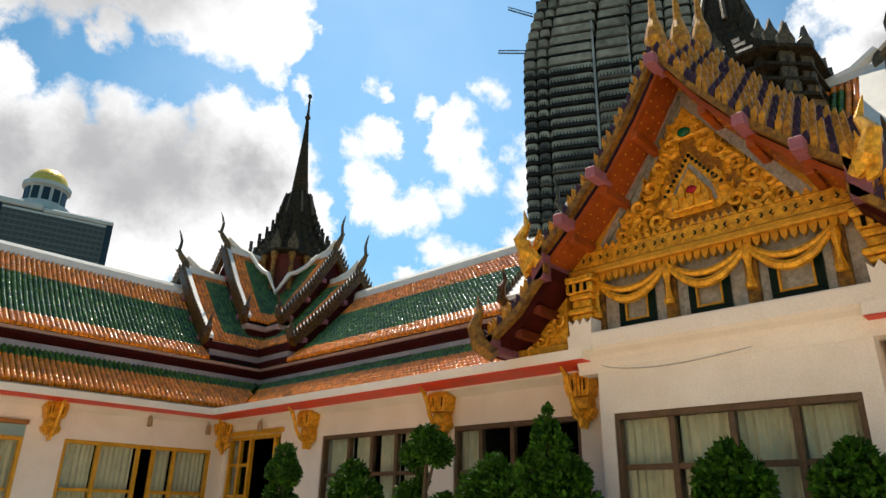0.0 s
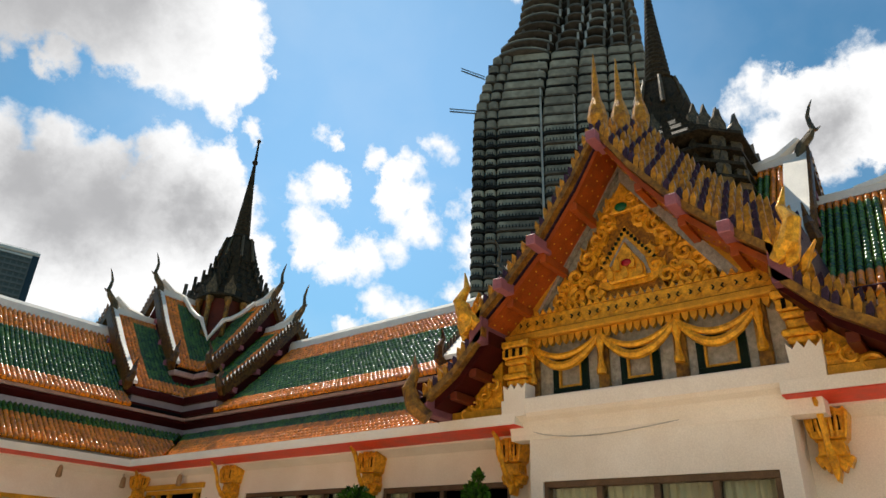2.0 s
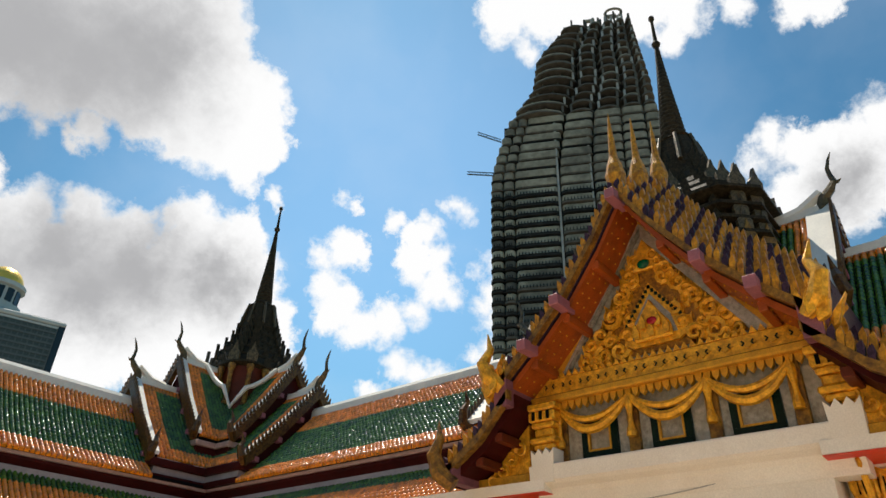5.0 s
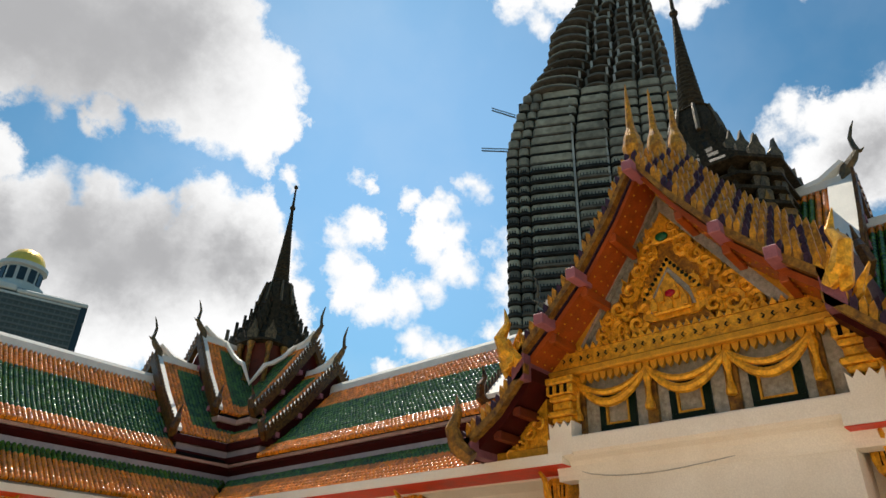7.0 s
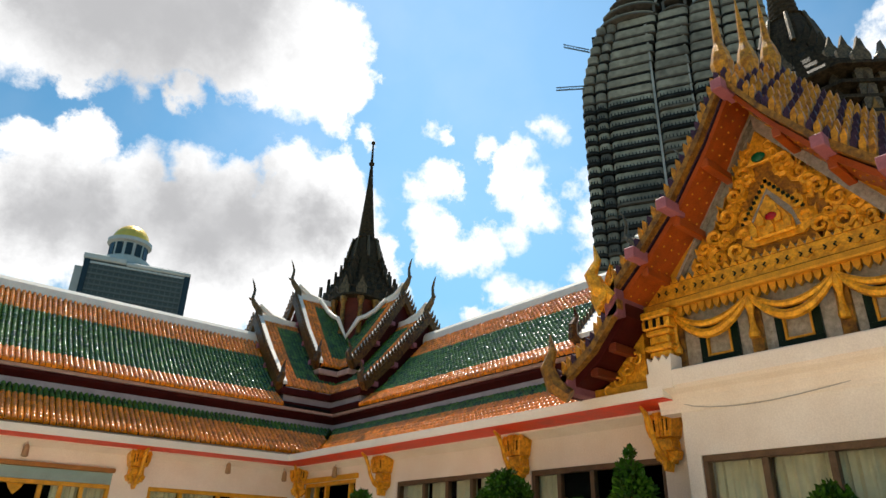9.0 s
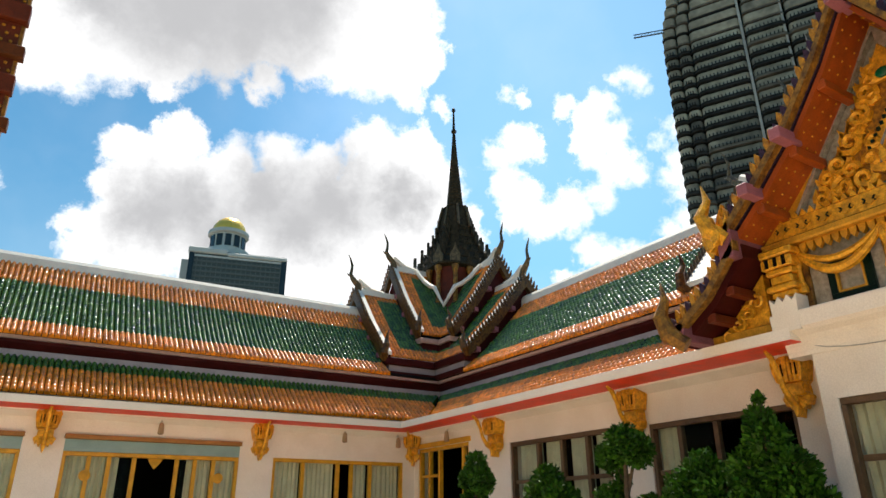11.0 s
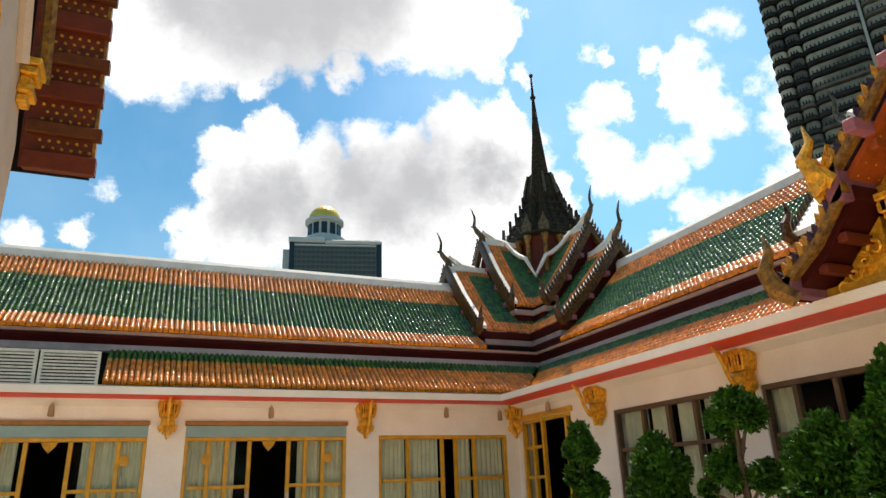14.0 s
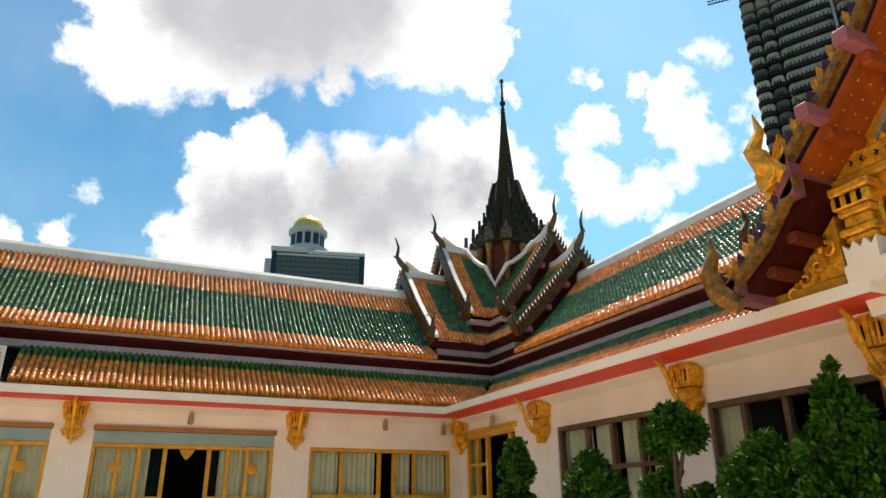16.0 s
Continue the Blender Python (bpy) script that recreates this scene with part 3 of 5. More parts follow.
def add_tile(store, top, down, half, border, lift=0.046):
    """A barrel tile: its top middle, the way down the slope, and half its width; its lower lip is thicker."""
    v, f, m = store
    top, down, half = Vector(top), Vector(down) * 1.12, Vector(half)
    n = half.cross(down)
    if n.z < 0:
        n = -n
    n.normalize()
    n = (n + half.normalized() * rng.uniform(-0.05, 0.05)).normalized()
    k = len(v)
    lip = 0.026 + rng.uniform(-0.010, 0.012)
    for s, base in ((0.0, 0.014), (0.86, lip + 0.006), (1.0, lip - 0.022)):
        p = top + down * s
        for a in SPAN:
            v.append(tuple(p + half * a * 0.88 + n * (base + lift * (1 - a * a))))
    for drop in (0.0, 1.0):
        for a in SPAN:
            v.append(tuple(top + down + half * a * 0.88 + n * (lip - 0.022 + lift * (1 - a * a) if not drop else -0.03)))
    for i in range(4):
        for j in (0, 5, 15):
            f.append((k + j + i, k + j + i + 1, k + j + 6 + i, k + j + 5 + i))
    m.extend([1 if border else 0] * 12)


def redented(a):
    """Plan of a square with stepped corners."""
    c = max(abs(math.cos(a)), abs(math.sin(a)))
    return min(1.0 / c, 1.22) * 0.86


def prasat(place, arms, label, girth=1.0):
    t = thing("prasat_tower", label, "tower", place)
    for turn in arms:
        gable_arm(t, turn, 3.55 if girth == 1 else 3.85, 7.12, 1.95, 4.90, 0.6, "lower", 0.22 if girth == 1 else 0.42)
        gable_arm(t, turn, 2.40, 8.05, 1.62, 5.72, 0.5, "upper", 0.22 if girth == 1 else 0.42)
        spin = pose(0, 0, 0, 0, 0, turn)
        for name, bm, mat in (
            ("cornice", boxes((-3.5, -0.5, -2.08, 2.08, 4.68, 4.87), bevel=0.02), MAROON),
            ("cornice", boxes((-3.36, -0.5, -1.98, 1.98, 4.52, 4.675)), LILAC),
            ("cornice", boxes((-3.42, -0.5, -2.04, 2.04, 4.38, 4.515)), MAROON),
            ("cornice", boxes((-2.28, -0.4, -1.72, 1.72, 5.46, 5.60), bevel=0.02), TAN),
            ("cornice", boxes((-2.22, -0.4, -1.66, 1.66, 5.0, 5.455)), MAROON),
        ):
            part(name, bm, mat, t).matrix_basis = spin
    drum = bmesh.new()
    lathe(drum, [(1.18, 6.4), (1.18 * girth, 8.05), (1.18 * girth, 8.06), (1.18, 8.3)], 16, shape=redented)
    part("drum", drum, OXBLOOD if girth == 1 else SPIRE, t, "red and gold columned drum" if girth == 1 else "dark mosaic drum")
    for i in range(16):
        a = 2 * math.pi * (i + 0.5) / 16
        k = 1.31 * redented(a)
        col = bmesh.new()
        lathe(col, [(0.10, 7.0), (0.07, 7.15), (0.065, 7.95), (0.11, 8.1), (0.11, 8.2)], 8, (k * math.cos(a), k * math.sin(a)))
        part("column", col, GOLDOLD, t, "small gilded column")
    # stepped tiers that carry the spire
    low = ((1.37, 7.06, 0.30), (1.35, 7.34, 0.30), (1.33, 7.62, 0.30), (1.33, 7.9, 0.30)) if girth > 1 else ()
    for r, z, h in low + ((1.38, 8.2, 0.36), (1.14, 8.54, 0.34), (0.93, 8.86, 0.32), (0.77, 9.16, 0.32), (0.66, 9.46, 0.32), (0.58, 9.72, 0.28)):
        r *= 1 + (girth - 1) * min(1.0, (9.9 - z) / 1.5)
        tier = bmesh.new()
        lathe(tier, [(r * 0.84, z), (r, z + 0.06), (r, z + 0.12), (r * 0.9, z + 0.17), (r * 0.82, z + h + 0.02)], 16, shape=redented)
        part("tier", tier, SPIRE, t, "dark mosaic roof tier")
        n = 16 if girth == 1 else 28
        for i in range(n):
            a = 2 * math.pi * (i + 0.5) / n
            k = r * redented(a) * 0.93
            main = i % 4 in (1, 2)
            s = (0.44 if main else 0.25) * (0.84 if girth == 1 else 0.66) * (0.5 + 0.5 * min(r, 1.36))
            ant = bmesh.new()
            prism(ant, [(-0.35 * s, 0), (0.35 * s, 0), (0.38 * s, 0.5 * s), (0.18 * s, 0.8 * s), (0.03 * s, (1.4 if main else 1.15) * s), (-0.14 * s, 0.85 * s), (-0.38 * s, 0.5 * s)], -0.12 * s, 0.12 * s, "x")
            ob = part("antefix", ant, GOLDOLD if z < 7.3 else SPIREGOLD if main and r > 1.15 else SPIRE, t)
            ob.matrix_basis = pose(k * math.cos(a), k * math.sin(a), z + 0.12, 0, 0, math.degrees(a))
    bell = bmesh.new()
    lathe(bell, [(0.60, 9.85), (0.57, 9.95), (0.55, 10.05), (0.47, 10.45), (0.40, 10.66), (0.44, 10.68), (0.36, 10.74), (0.28, 10.78)], 16, shape=redented)
    part("bell", bell, SPIRE, t, "dark bell-shaped base of the spire")
    for i in range(8):
        a = math.pi / 4 * i + math.pi / 8
        rib = bmesh.new()
        k = redented(a)
        tube(rib, [(0.64 * k * math.cos(a), 0.64 * k * math.sin(a), 9.9), (0.53 * k * math.cos(a), 0.53 * k * math.sin(a), 10.4), (0.45 * k * math.cos(a), 0.45 * k * math.sin(a), 10.7)], [0.05, 0.045, 0.035], 5)
        part("rib", rib, SPIREGOLD, t)
    for turn in arms[:1] if len(arms) == 2 and arms[1] - arms[0] == 90 else ():
        fl = bmesh.new()
        tube(fl, [(-1.55, -0.12, 8.14), (-1.45, -0.45, 7.72), (-1.40, -0.72, 7.50), (-1.36, -0.92, 7.40), (-1.26, -1.26, 6.78), (-0.92, -1.36, 7.40), (-0.72, -1.40, 7.50), (-0.45, -1.45, 7.72), (-0.12, -1.55, 8.14)], [0.07] * 9, 6)
        part("flashing", fl, RIDGEWHITE, t, "white mortar flashing in the roof valley")
    cone = bmesh.new()
    prof, z, r = [], 10.74, 0.25
    while z < 13.5:
        f = (z - 10.74) / 2.85
        r = 0.215 * (1 - f) ** 1.2 + 0.05
        prof += [(r, z), (r * 1.09, z + 0.035), (r * 1.09, z + 0.07), (r * 0.96, z + 0.10)]
        z += 0.115
    prof += [(0.05, 13.6), (0.09, 13.66), (0.10, 13.72), (0.05, 13.8), (0.04, 14.1), (0.032, 14.5), (0.07, 14.55), (0.065, 14.62), (0.01, 14.69)]
    lathe(cone, prof, 12)
    part("spire", cone, SPIRE, t, "slender ringed dark spire")
    return t


prasat((10.31, 17.62, 0), (0, 90), "corner prasat tower with tiered gables and dark ringed spire")
prasat((10.4, 3.62, -0.3), (90, -90), "prasat tower behind the gilded gable with dark spire", 1.35)


# ---- gilded gable hall ----
hall = thing("gable_hall", "gilded temple gable hall front with mosaic pediment", "gable", (-0.061, -0.056, 0.076))
hall.scale = (HALL_SIZE, HALL_SIZE, HALL_SIZE)
GOLDTEETH = material("dull gold crest teeth", (0.66, 0.31, 0.015), 0.38, metal=0.2, vary=0.4, scale=12, bump=0.35, fine=40, second=(0.26, 0.10, 0.01))
RAKE = [(0, 6.52), (0.40, 5.86), (0.93, 5.15), (1.45, 4.62), (1.92, 4.20)]
LOWER = [(1.78, 4.04), (2.25, 3.54), (2.84, 3.15)]


def rake_poly(line, side, up, low):
    return [(HALL_Y + side * d, z + up) for d, z in line] + [(HALL_Y + side * d, z - low) for d, z in line[::-1]]


for layer, (fx, lift) in enumerate(((6.0, 0.0), (6.40, 0.24), (6.82, 0.50), (7.25, 0.78), (7.68, 1.05))):
    for side in (1, -1):
        for line in (RAKE, LOWER) if layer < 2 else (RAKE,):
            b = bmesh.new()
            prism(b, rake_poly(line, side, lift + 0.07, 0.05 - lift), fx, fx + 0.11, "x")
            part("bargeboard", b, GOLDOLD, hall, "weathered gold and violet bargeboard")
            for (d0, z0), (d1, z1) in zip(line, line[1:]):
                n = max(2, round(math.hypot(d1 - d0, z1 - z0) / 0.105))
                for i in range(n):
                    f = (i + 0.5) / n
                    d, z = d0 + (d1 - d0) * f, z0 + (z1 - z0) * f + lift + 0.06
                    gold = (i + layer) % 3 != 0
                    k = 1.0 if gold else 0.8
                    tb = bmesh.new()
                    prism(tb, [(HALL_Y + side * (d - 0.024), z + 0.01), (HALL_Y + side * (d + 0.03), z - 0.03), (HALL_Y + side * (d + 0.055), z + 0.09 * k), (HALL_Y + side * (d + 0.045), z + 0.19 * k), (HALL_Y + side * (d - 0.012), z + 0.13 * k)], fx + 0.02, fx + 0.08, "x")
                    part("crest_tooth", tb, GOLDTEETH if gold else PURPLE, hall)
    if layer % 2:
        continue
    fin = bmesh.new()
    lathe(fin, [(0.06, 6.55 + lift), (0.12, 6.66 + lift), (0.145, 6.80 + lift), (0.11, 6.98 + lift), (0.06, 7.15 + lift), (0.05, 7.35 + lift), (0.035, 7.6 + lift), (0.008, 7.95 + lift)], 10, (fx + 0.15, HALL_Y))
    part("finial", fin, GOLDTEETH, hall, "gilded bulb-and-spike ridge finial")
for side in (1, -1):
    for x0, x1, lift in ((6.17, 6.40, 0.0), (6.40, 6.82, 0.24), (6.82, 7.25, 0.50), (7.25, 7.68, 0.78), (7.68, 10.2, 1.05)):
        rf = bmesh.new()
        prism(rf, rake_poly(RAKE, side, 0.06 + lift, 0.0), x0 + 0.002, x1, "x")
        part("roof", rf, PURPLE, hall, "dark violet-tiled hall roof")
    sf = bmesh.new()
    prism(sf, rake_poly([(d, z - 0.06) for d, z in RAKE], side, 0.0, 0.10), 6.165, 6.79, "x")
    part("soffit", sf, SOFFIT, hall, "vermilion soffit with gold flowers")
    lf = bmesh.new()
    prism(lf, rake_poly(LOWER, side, 0.05, 0.12), 6.17, 9.5, "x")
    part("lower_roof", lf, MAROON, hall, "lower maroon roof tier")
    for d, z in ((2.05, 3.67), (2.36, 3.40)):
        bs = bmesh.new()
        box(bs, 6.18, 6.76, HALL_Y + side * d - 0.06, HALL_Y + side * d + 0.06, z - 0.16, z - 0.05)
        part("purlin", bevelled(bs, 0.01), OXBLOOD, hall, "dark red purlin")
    for d, z in ((0.0, 6.38), (0.93, 5.10), (1.45, 4.60)):
        if d == 0 and side < 0:
            continue
        pk = bmesh.new()
        box(pk, 5.86, 6.3, HALL_Y + side * d - 0.07, HALL_Y + side * d + 0.07, z - 0.075, z + 0.075)
        part("purlin_end", bevelled(pk, 0.01), PINK, hall, "dusty pink square purlin end")
    for d, z, hh in ((1.89, 4.08, 0.18), (2.76, 3.17, 0.12)):
        pk = bmesh.new()
        box(pk, 6.0, 6.7, HALL_Y + side * d - 0.10, HALL_Y + side * d + 0.10, z - hh, z + hh)
        part("beam_end", bevelled(pk, 0.01), PLUM, hall, "large plum-coloured beam end")
    hh = bmesh.new()
    y = HALL_Y + side * 2.82
    tube(hh, [(6.05, y - side * 0.15, 3.0), (5.95, y + side * 0.02, 3.15), (5.92, y + side * 0.10, 3.4), (5.97, y + side * 0.04, 3.62), (6.0, y + side * 0.10, 3.88)], [0.10, 0.12, 0.10, 0.06, 0.008], 9)
    part("eave_finial", hh, GOLDOLD, hall, "gilded flame-shaped eave finial")
    for k, (dy, dz, s, lean) in enumerate(((0.02, 4.12, 0.50, 0.05), (0.13, 4.08, 0.72, 0.10), (-0.10, 4.22, 0.36, -0.02), (0.22, 4.02, 0.42, 0.16), (0.08, 4.3, 0.52, -0.06), (0.10, 4.0, 0.3, 0.22))):
        fl = bmesh.new()
        s, yy = s * 0.72, HALL_Y + side * (1.92 + dy * 0.8)
        prism(fl, [(yy - 0.10 * s, dz), (yy + 0.12 * s, dz - 0.05), (yy + side * lean * 0.3 + 0.20 * s, dz + 0.35 * s), (yy + side * lean * 0.6 + 0.08 * s, dz + 0.62 * s), (yy + side * lean, dz + s), (yy + side * lean * 0.5 - 0.08 * s, dz + 0.6 * s), (yy - 0.18 * s, dz + 0.3 * s)], 5.90 + 0.05 * k, 6.0 + 0.05 * k, "x")
        part("naga_flame", bevelled(fl, 0.012), GOLD, hall, "gilded flame of the naga finial")
    h2 = bmesh.new()
    y = HALL_Y + side * 1.98
    tube(h2, [(6.05, y - side * 0.1, 4.15), (5.95, y + side * 0.05, 4.3), (5.92, y + side * 0.12, 4.5), (5.97, y + side * 0.03, 4.7), (6.0, y + side * 0.10, 4.95)], [0.10, 0.11, 0.09, 0.05, 0.008], 9)
    part("eave_finial", h2, GOLD, hall, "gilded flame-shaped eave finial")

tym = bmesh.new()
prism(tym, [(HALL_Y + d, z) for d, z in ((-1.35, 4.36), (1.35, 4.36), (0.02, 6.32), (-0.02, 6.32))], 6.80, 6.95, "x")
part("tympanum", tym, MOSAIC, hall, "silver mosaic gable field")
for side in (1, -1):
    eb = bmesh.new()
    prism(eb, [(HALL_Y + side * d, z) for d, z in ((1.52, 4.36), (1.36, 4.36), (0.0, 6.33), (0.0, 6.52))], 6.70, 6.86, "x")
    ms = bmesh.new()
    w = 0.17 if side < 0 else 0.05
    prism(ms, [(HALL_Y + side * d, z) for d, z in ((1.355, 4.40), (1.355 - w, 4.40), (0.0, 6.33 - 1.45 * w), (0.0, 6.325))], 6.69, 6.79, "x")
    part("mosaic_strip", ms, MOSAIC, hall, "silver mirror mosaic strip")
    part("tympanum_frame", eb, GOLDFLAT, hall, "gold frame of the gable field")
part("frieze", boxes((6.66, 6.95, HALL_Y - 1.95, HALL_Y + 1.85, 4.14, 4.38), bevel=0.02), GOLD, hall, "gilded frieze band")
part("cornice", boxes((6.58, 6.95, HALL_Y - 1.95, HALL_Y + 1.85, 4.04, 4.136), bevel=0.02), GOLDFLAT, hall, "gold cornice")
part("panel_wall", boxes((6.80, 6.95, HALL_Y - 1.75, HALL_Y + 1.60, 3.2, 4.035)), MOSAIC, hall, "silver mosaic panel wall")
ledge = bmesh.new()
prism(ledge, [(7.0, 3.22), (6.51, 3.22), (6.50, 3.20), (6.51, 3.03), (6.56, 2.99), (6.66, 2.95), (6.70, 2.90), (6.735, 2.80), (6.74, 2.74), (7.0, 2.74)], HALL_Y - 1.92, HALL_Y + 1.80, "y")
part("ledge", ledge, WHITE, hall, "white moulded ledge under the panels")


# ---- far towers ----
def far(az, dist, z=0):
    return (math.sin(radians(az)) * dist, math.cos(radians(az)) * dist, z)


HOTELBAND = material("grey hotel spandrel", (0.115, 0.13, 0.125), 0.6, vary=0.15, scale=0.1, bump=0.0)
hotel = thing("hotel_tower", "grey office tower with a golden dome on top", "skyscraper", far(13.85, 560, -0.55), -13.6)
hotel.scale = (1, 1, 1.013)
part("body", boxes((-36, 38.5, 0, 60, 0, 209)), HOTELWALL, hotel)
part("side_wing", boxes((-46, -40, 8, 60, 0, 202)), HOTELWHITE, hotel)
part("dark_edge", boxes((-40, -36.1, -1, 20, 0, 206), (35, 39.5, -1, 20, 0, 207)), HOTELDARK, hotel)
dome = bmesh.new()
lathe(dome, [(14.5, 236)] + [(14.5 * math.cos(radians(a)), 236 + 14 * math.sin(radians(a))) for a in range(10, 90, 10)] + [(0.2, 250.5)], 24, (-11, 25))
part("dome", dome, DOMEGOLD, hotel, "shiny golden dome")
drum = bmesh.new()
lathe(drum, [(19, 209), (19, 217), (14.5, 218), (14.5, 231), (17.5, 232), (17.5, 235), (14.5, 236)], 24, (-11, 25))
part("drum", drum, HOTELWHITE, hotel, "pale columned drum")
for i in range(12):
    a = 2 * math.pi * i / 12
    wn_ = bmesh.new()
    box(wn_, -2.6, 2.6, -0.6, 0.3, 219.5, 230)
    part("window", wn_, HOTELDARK, hotel).matrix_basis = pose(-11 + 14.4 * math.sin(a), 25 - 14.4 * math.cos(a), 0, 0, 0, math.degrees(a))
for k in range(13):
    z = 150 + k * 4.4
    part("floor_band", boxes((-35.8, 34.8, -0.7, 0.5, z, z + 1.6)), HOTELWHITE if k == 12 else HOTELBAND, hotel)
for k in range(18):
    x = -34 + k * 4.0
    part("pier", boxes((x, x + 0.7, -0.9, 0.4, 140, 203)), HOTELBAND, hotel)
part("parapet", boxes((-41, -10, -1.6, 22, 206, 211), (-10, 39.5, -1.6, 22, 205, 208.5), bevel=0.8), HOTELWHITE, hotel, "pale rounded parapet")

RUINMID = material("grey streaked concrete and slab shade", (0.13, 0.12, 0.10), 0.9, vary=0.4, scale=0.08, bump=0.3, fine=0.6)
RUINPALE = material("pale bare concrete", (0.42, 0.41, 0.38), 0.9, vary=0.3, scale=0.3, bump=0.2)
ruin = thing("unfinished_tower", "unfinished weathered concrete skyscraper with curved balconies", "skyscraper", far(62.3, 150, -0.55), -62.3)
# core coloured dark to give the gaps between bays their shade
part("core", boxes((-21, 22, 5.5, 40, 0, 118), (-20, 24, 6.2, 38, 118, 140), (-9, 22, 11, 36, 140, 150), (-6, 20.5, 11, 34, 150, 170)), RUINDARK, ruin, "concrete core, void shade in its dark colour")
BAY_CUTS = (0.0, 0.07, 0.135, 0.385, 0.395, 0.58, 0.585, 0.763, 0.765, 0.908, 0.91, 1.0)


def storey_edges(z):
    """Left and right ends of a storey: straight below, drawn in above."""
    left = float(np.interp(z, (0, 112, 119, 129, 143, 152, 164, 173, 182), (-23.8, -23.8, -23.6, -21.2, -16.6, -10.8, -9.2, -2.8, 3)))
    right = float(np.interp(z, (0, 120, 150, 182), (24.5, 25.5, 24.5, 21)))
    return left, right


def bay_outline(x0, x1, deep, back=6.0):
    dep = min(deep, (x1 - x0) / 2)
    turn = [math.pi / 2 * i / 4 for i in range(5)]
    return [(x0, back)] + [(x0 + dep * (1 - math.cos(a)), 4 - dep * math.sin(a)) for a in turn] + [(x1 - dep * (1 - math.cos(a)), 4 - dep * math.sin(a)) for a in turn[::-1]] + [(x1, back)]


def bulge_outline(x0, x1, deep, back):
    """A bay whose front swells out in one curve."""
    n = 9
    return [(x0, back)] + [(x0 + (x1 - x0) * i / n, 4.6 - deep * math.sin(math.pi * i / n) ** 0.6) for i in range(n + 1)] + [(x1, back)]


storey_rng = random.Random(11)
for lvl in range(50):
    z = 30 + lvl * 3.25
    if z > 177:
        break
    left, right = storey_edges(z)
    cuts = [left + (right - left) * c for c in BAY_CUTS]
    bays = [(cuts[0], cuts[1]), (cuts[1], cuts[2]), (cuts[2], cuts[3]), (cuts[4], cuts[5]), (cuts[6], cuts[7]), (cuts[8], cuts[9]), (cuts[10], cuts[11])]
    if z >= 138:
        bays = [(cuts[0], cuts[3])] + bays[3:]
    for x0, x1 in bays:
        wide = x1 - x0 > 10
        if z < 138:
            plain = z > 112
            bal = bmesh.new()
            prism(bal, bay_outline(x0 + 0.08, x1 - 0.08, 1.2), z + (0.35 if plain else 0.85), z + 2.85, "z")
            bevelled(bal, 0.4)
            part("balcony", bal, RUIN if storey_rng.random() < 0.75 or z > 100 else RUINMID, ruin)
            rail = bmesh.new()
            prism(rail, bay_outline(x0 - 0.15, x1 + 0.15, 1.3 if plain else 1.8), z - 0.1, z + (0.25 if plain else 0.7), "z")
            part("railing", rail, RUINDARK if storey_rng.random() < (0.85 if not plain else 0.4) else RUINMID, ruin, "dark concrete slab edge")
            if not plain:
                bars = bmesh.new()
                n = max(2, int((x1 - x0 - 2) / 0.8))
                for i in range(n + 1):
                    xb = x0 + 1 + (x1 - x0 - 2) * i / n
                    box(bars, xb - 0.12, xb + 0.12, 1.95, 2.35, z + 0.5, z + 1.25)
                part("balustrade", bars, RUINDARK, ruin, "dark concrete balusters")["kind"] = "stuff"
        else:
            # slabs take the darker grey, which puts soffit shade into their colour
            sl = bmesh.new()
            prism(sl, bulge_outline(x0, x1, 3.4 if wide else 2.3, 11.5), z, z + 0.5, "z")
            part("slab", sl, RUINMID, ruin, "curved bare floor slab, soffit shade in its grey")
            lip = bmesh.new()
            front = bulge_outline(x0 + 0.05, x1 - 0.05, 3.3 if wide else 2.2, 4.65)[1:-1]
            back_ = [(x0 + 0.45 + (x - x0) * (x1 - x0 - 0.9) / (x1 - x0), y + 0.4) for x, y in front]
            prism(lip, front + back_[::-1], z + 0.504, z + (0.95 if storey_rng.random() < 0.7 else 0.6), "z")
            part("parapet", lip, RUIN if storey_rng.random() < 0.6 else RUINMID, ruin, "low curved concrete upstand")
            for xc in ((x0 + 0.9,) if x0 > left + 1 else ()) + ((x1 - 1.2,) if x1 < right - 1 else ()):
                part("column", boxes((xc, xc + 0.7, 3.2, 4.4, z + 0.51, z + 3.24)), RUINPALE if storey_rng.random() < 0.5 else RUINMID, ruin, "pale bare concrete column")
            if wide and z < 160:
                for f in (0.3, 0.62):
                    xc = x0 + (x1 - x0) * f
                    part("column", boxes((xc, xc + 0.7, 3.4, 4.4, z + 0.51, z + 3.24)), RUINMID, ruin)
part("crack_column", boxes((-5.1, -4.5, 2.9, 6.0, 20, 139)), RUINPALE, ruin, "pale bare concrete column")
part("crack_column", boxes((4.1, 4.6, 3.1, 6.0, 20, 139)), RUINPALE, ruin, "pale bare concrete column")
# broken crown: open frames of columns and beams
crown_rng = random.Random(5)
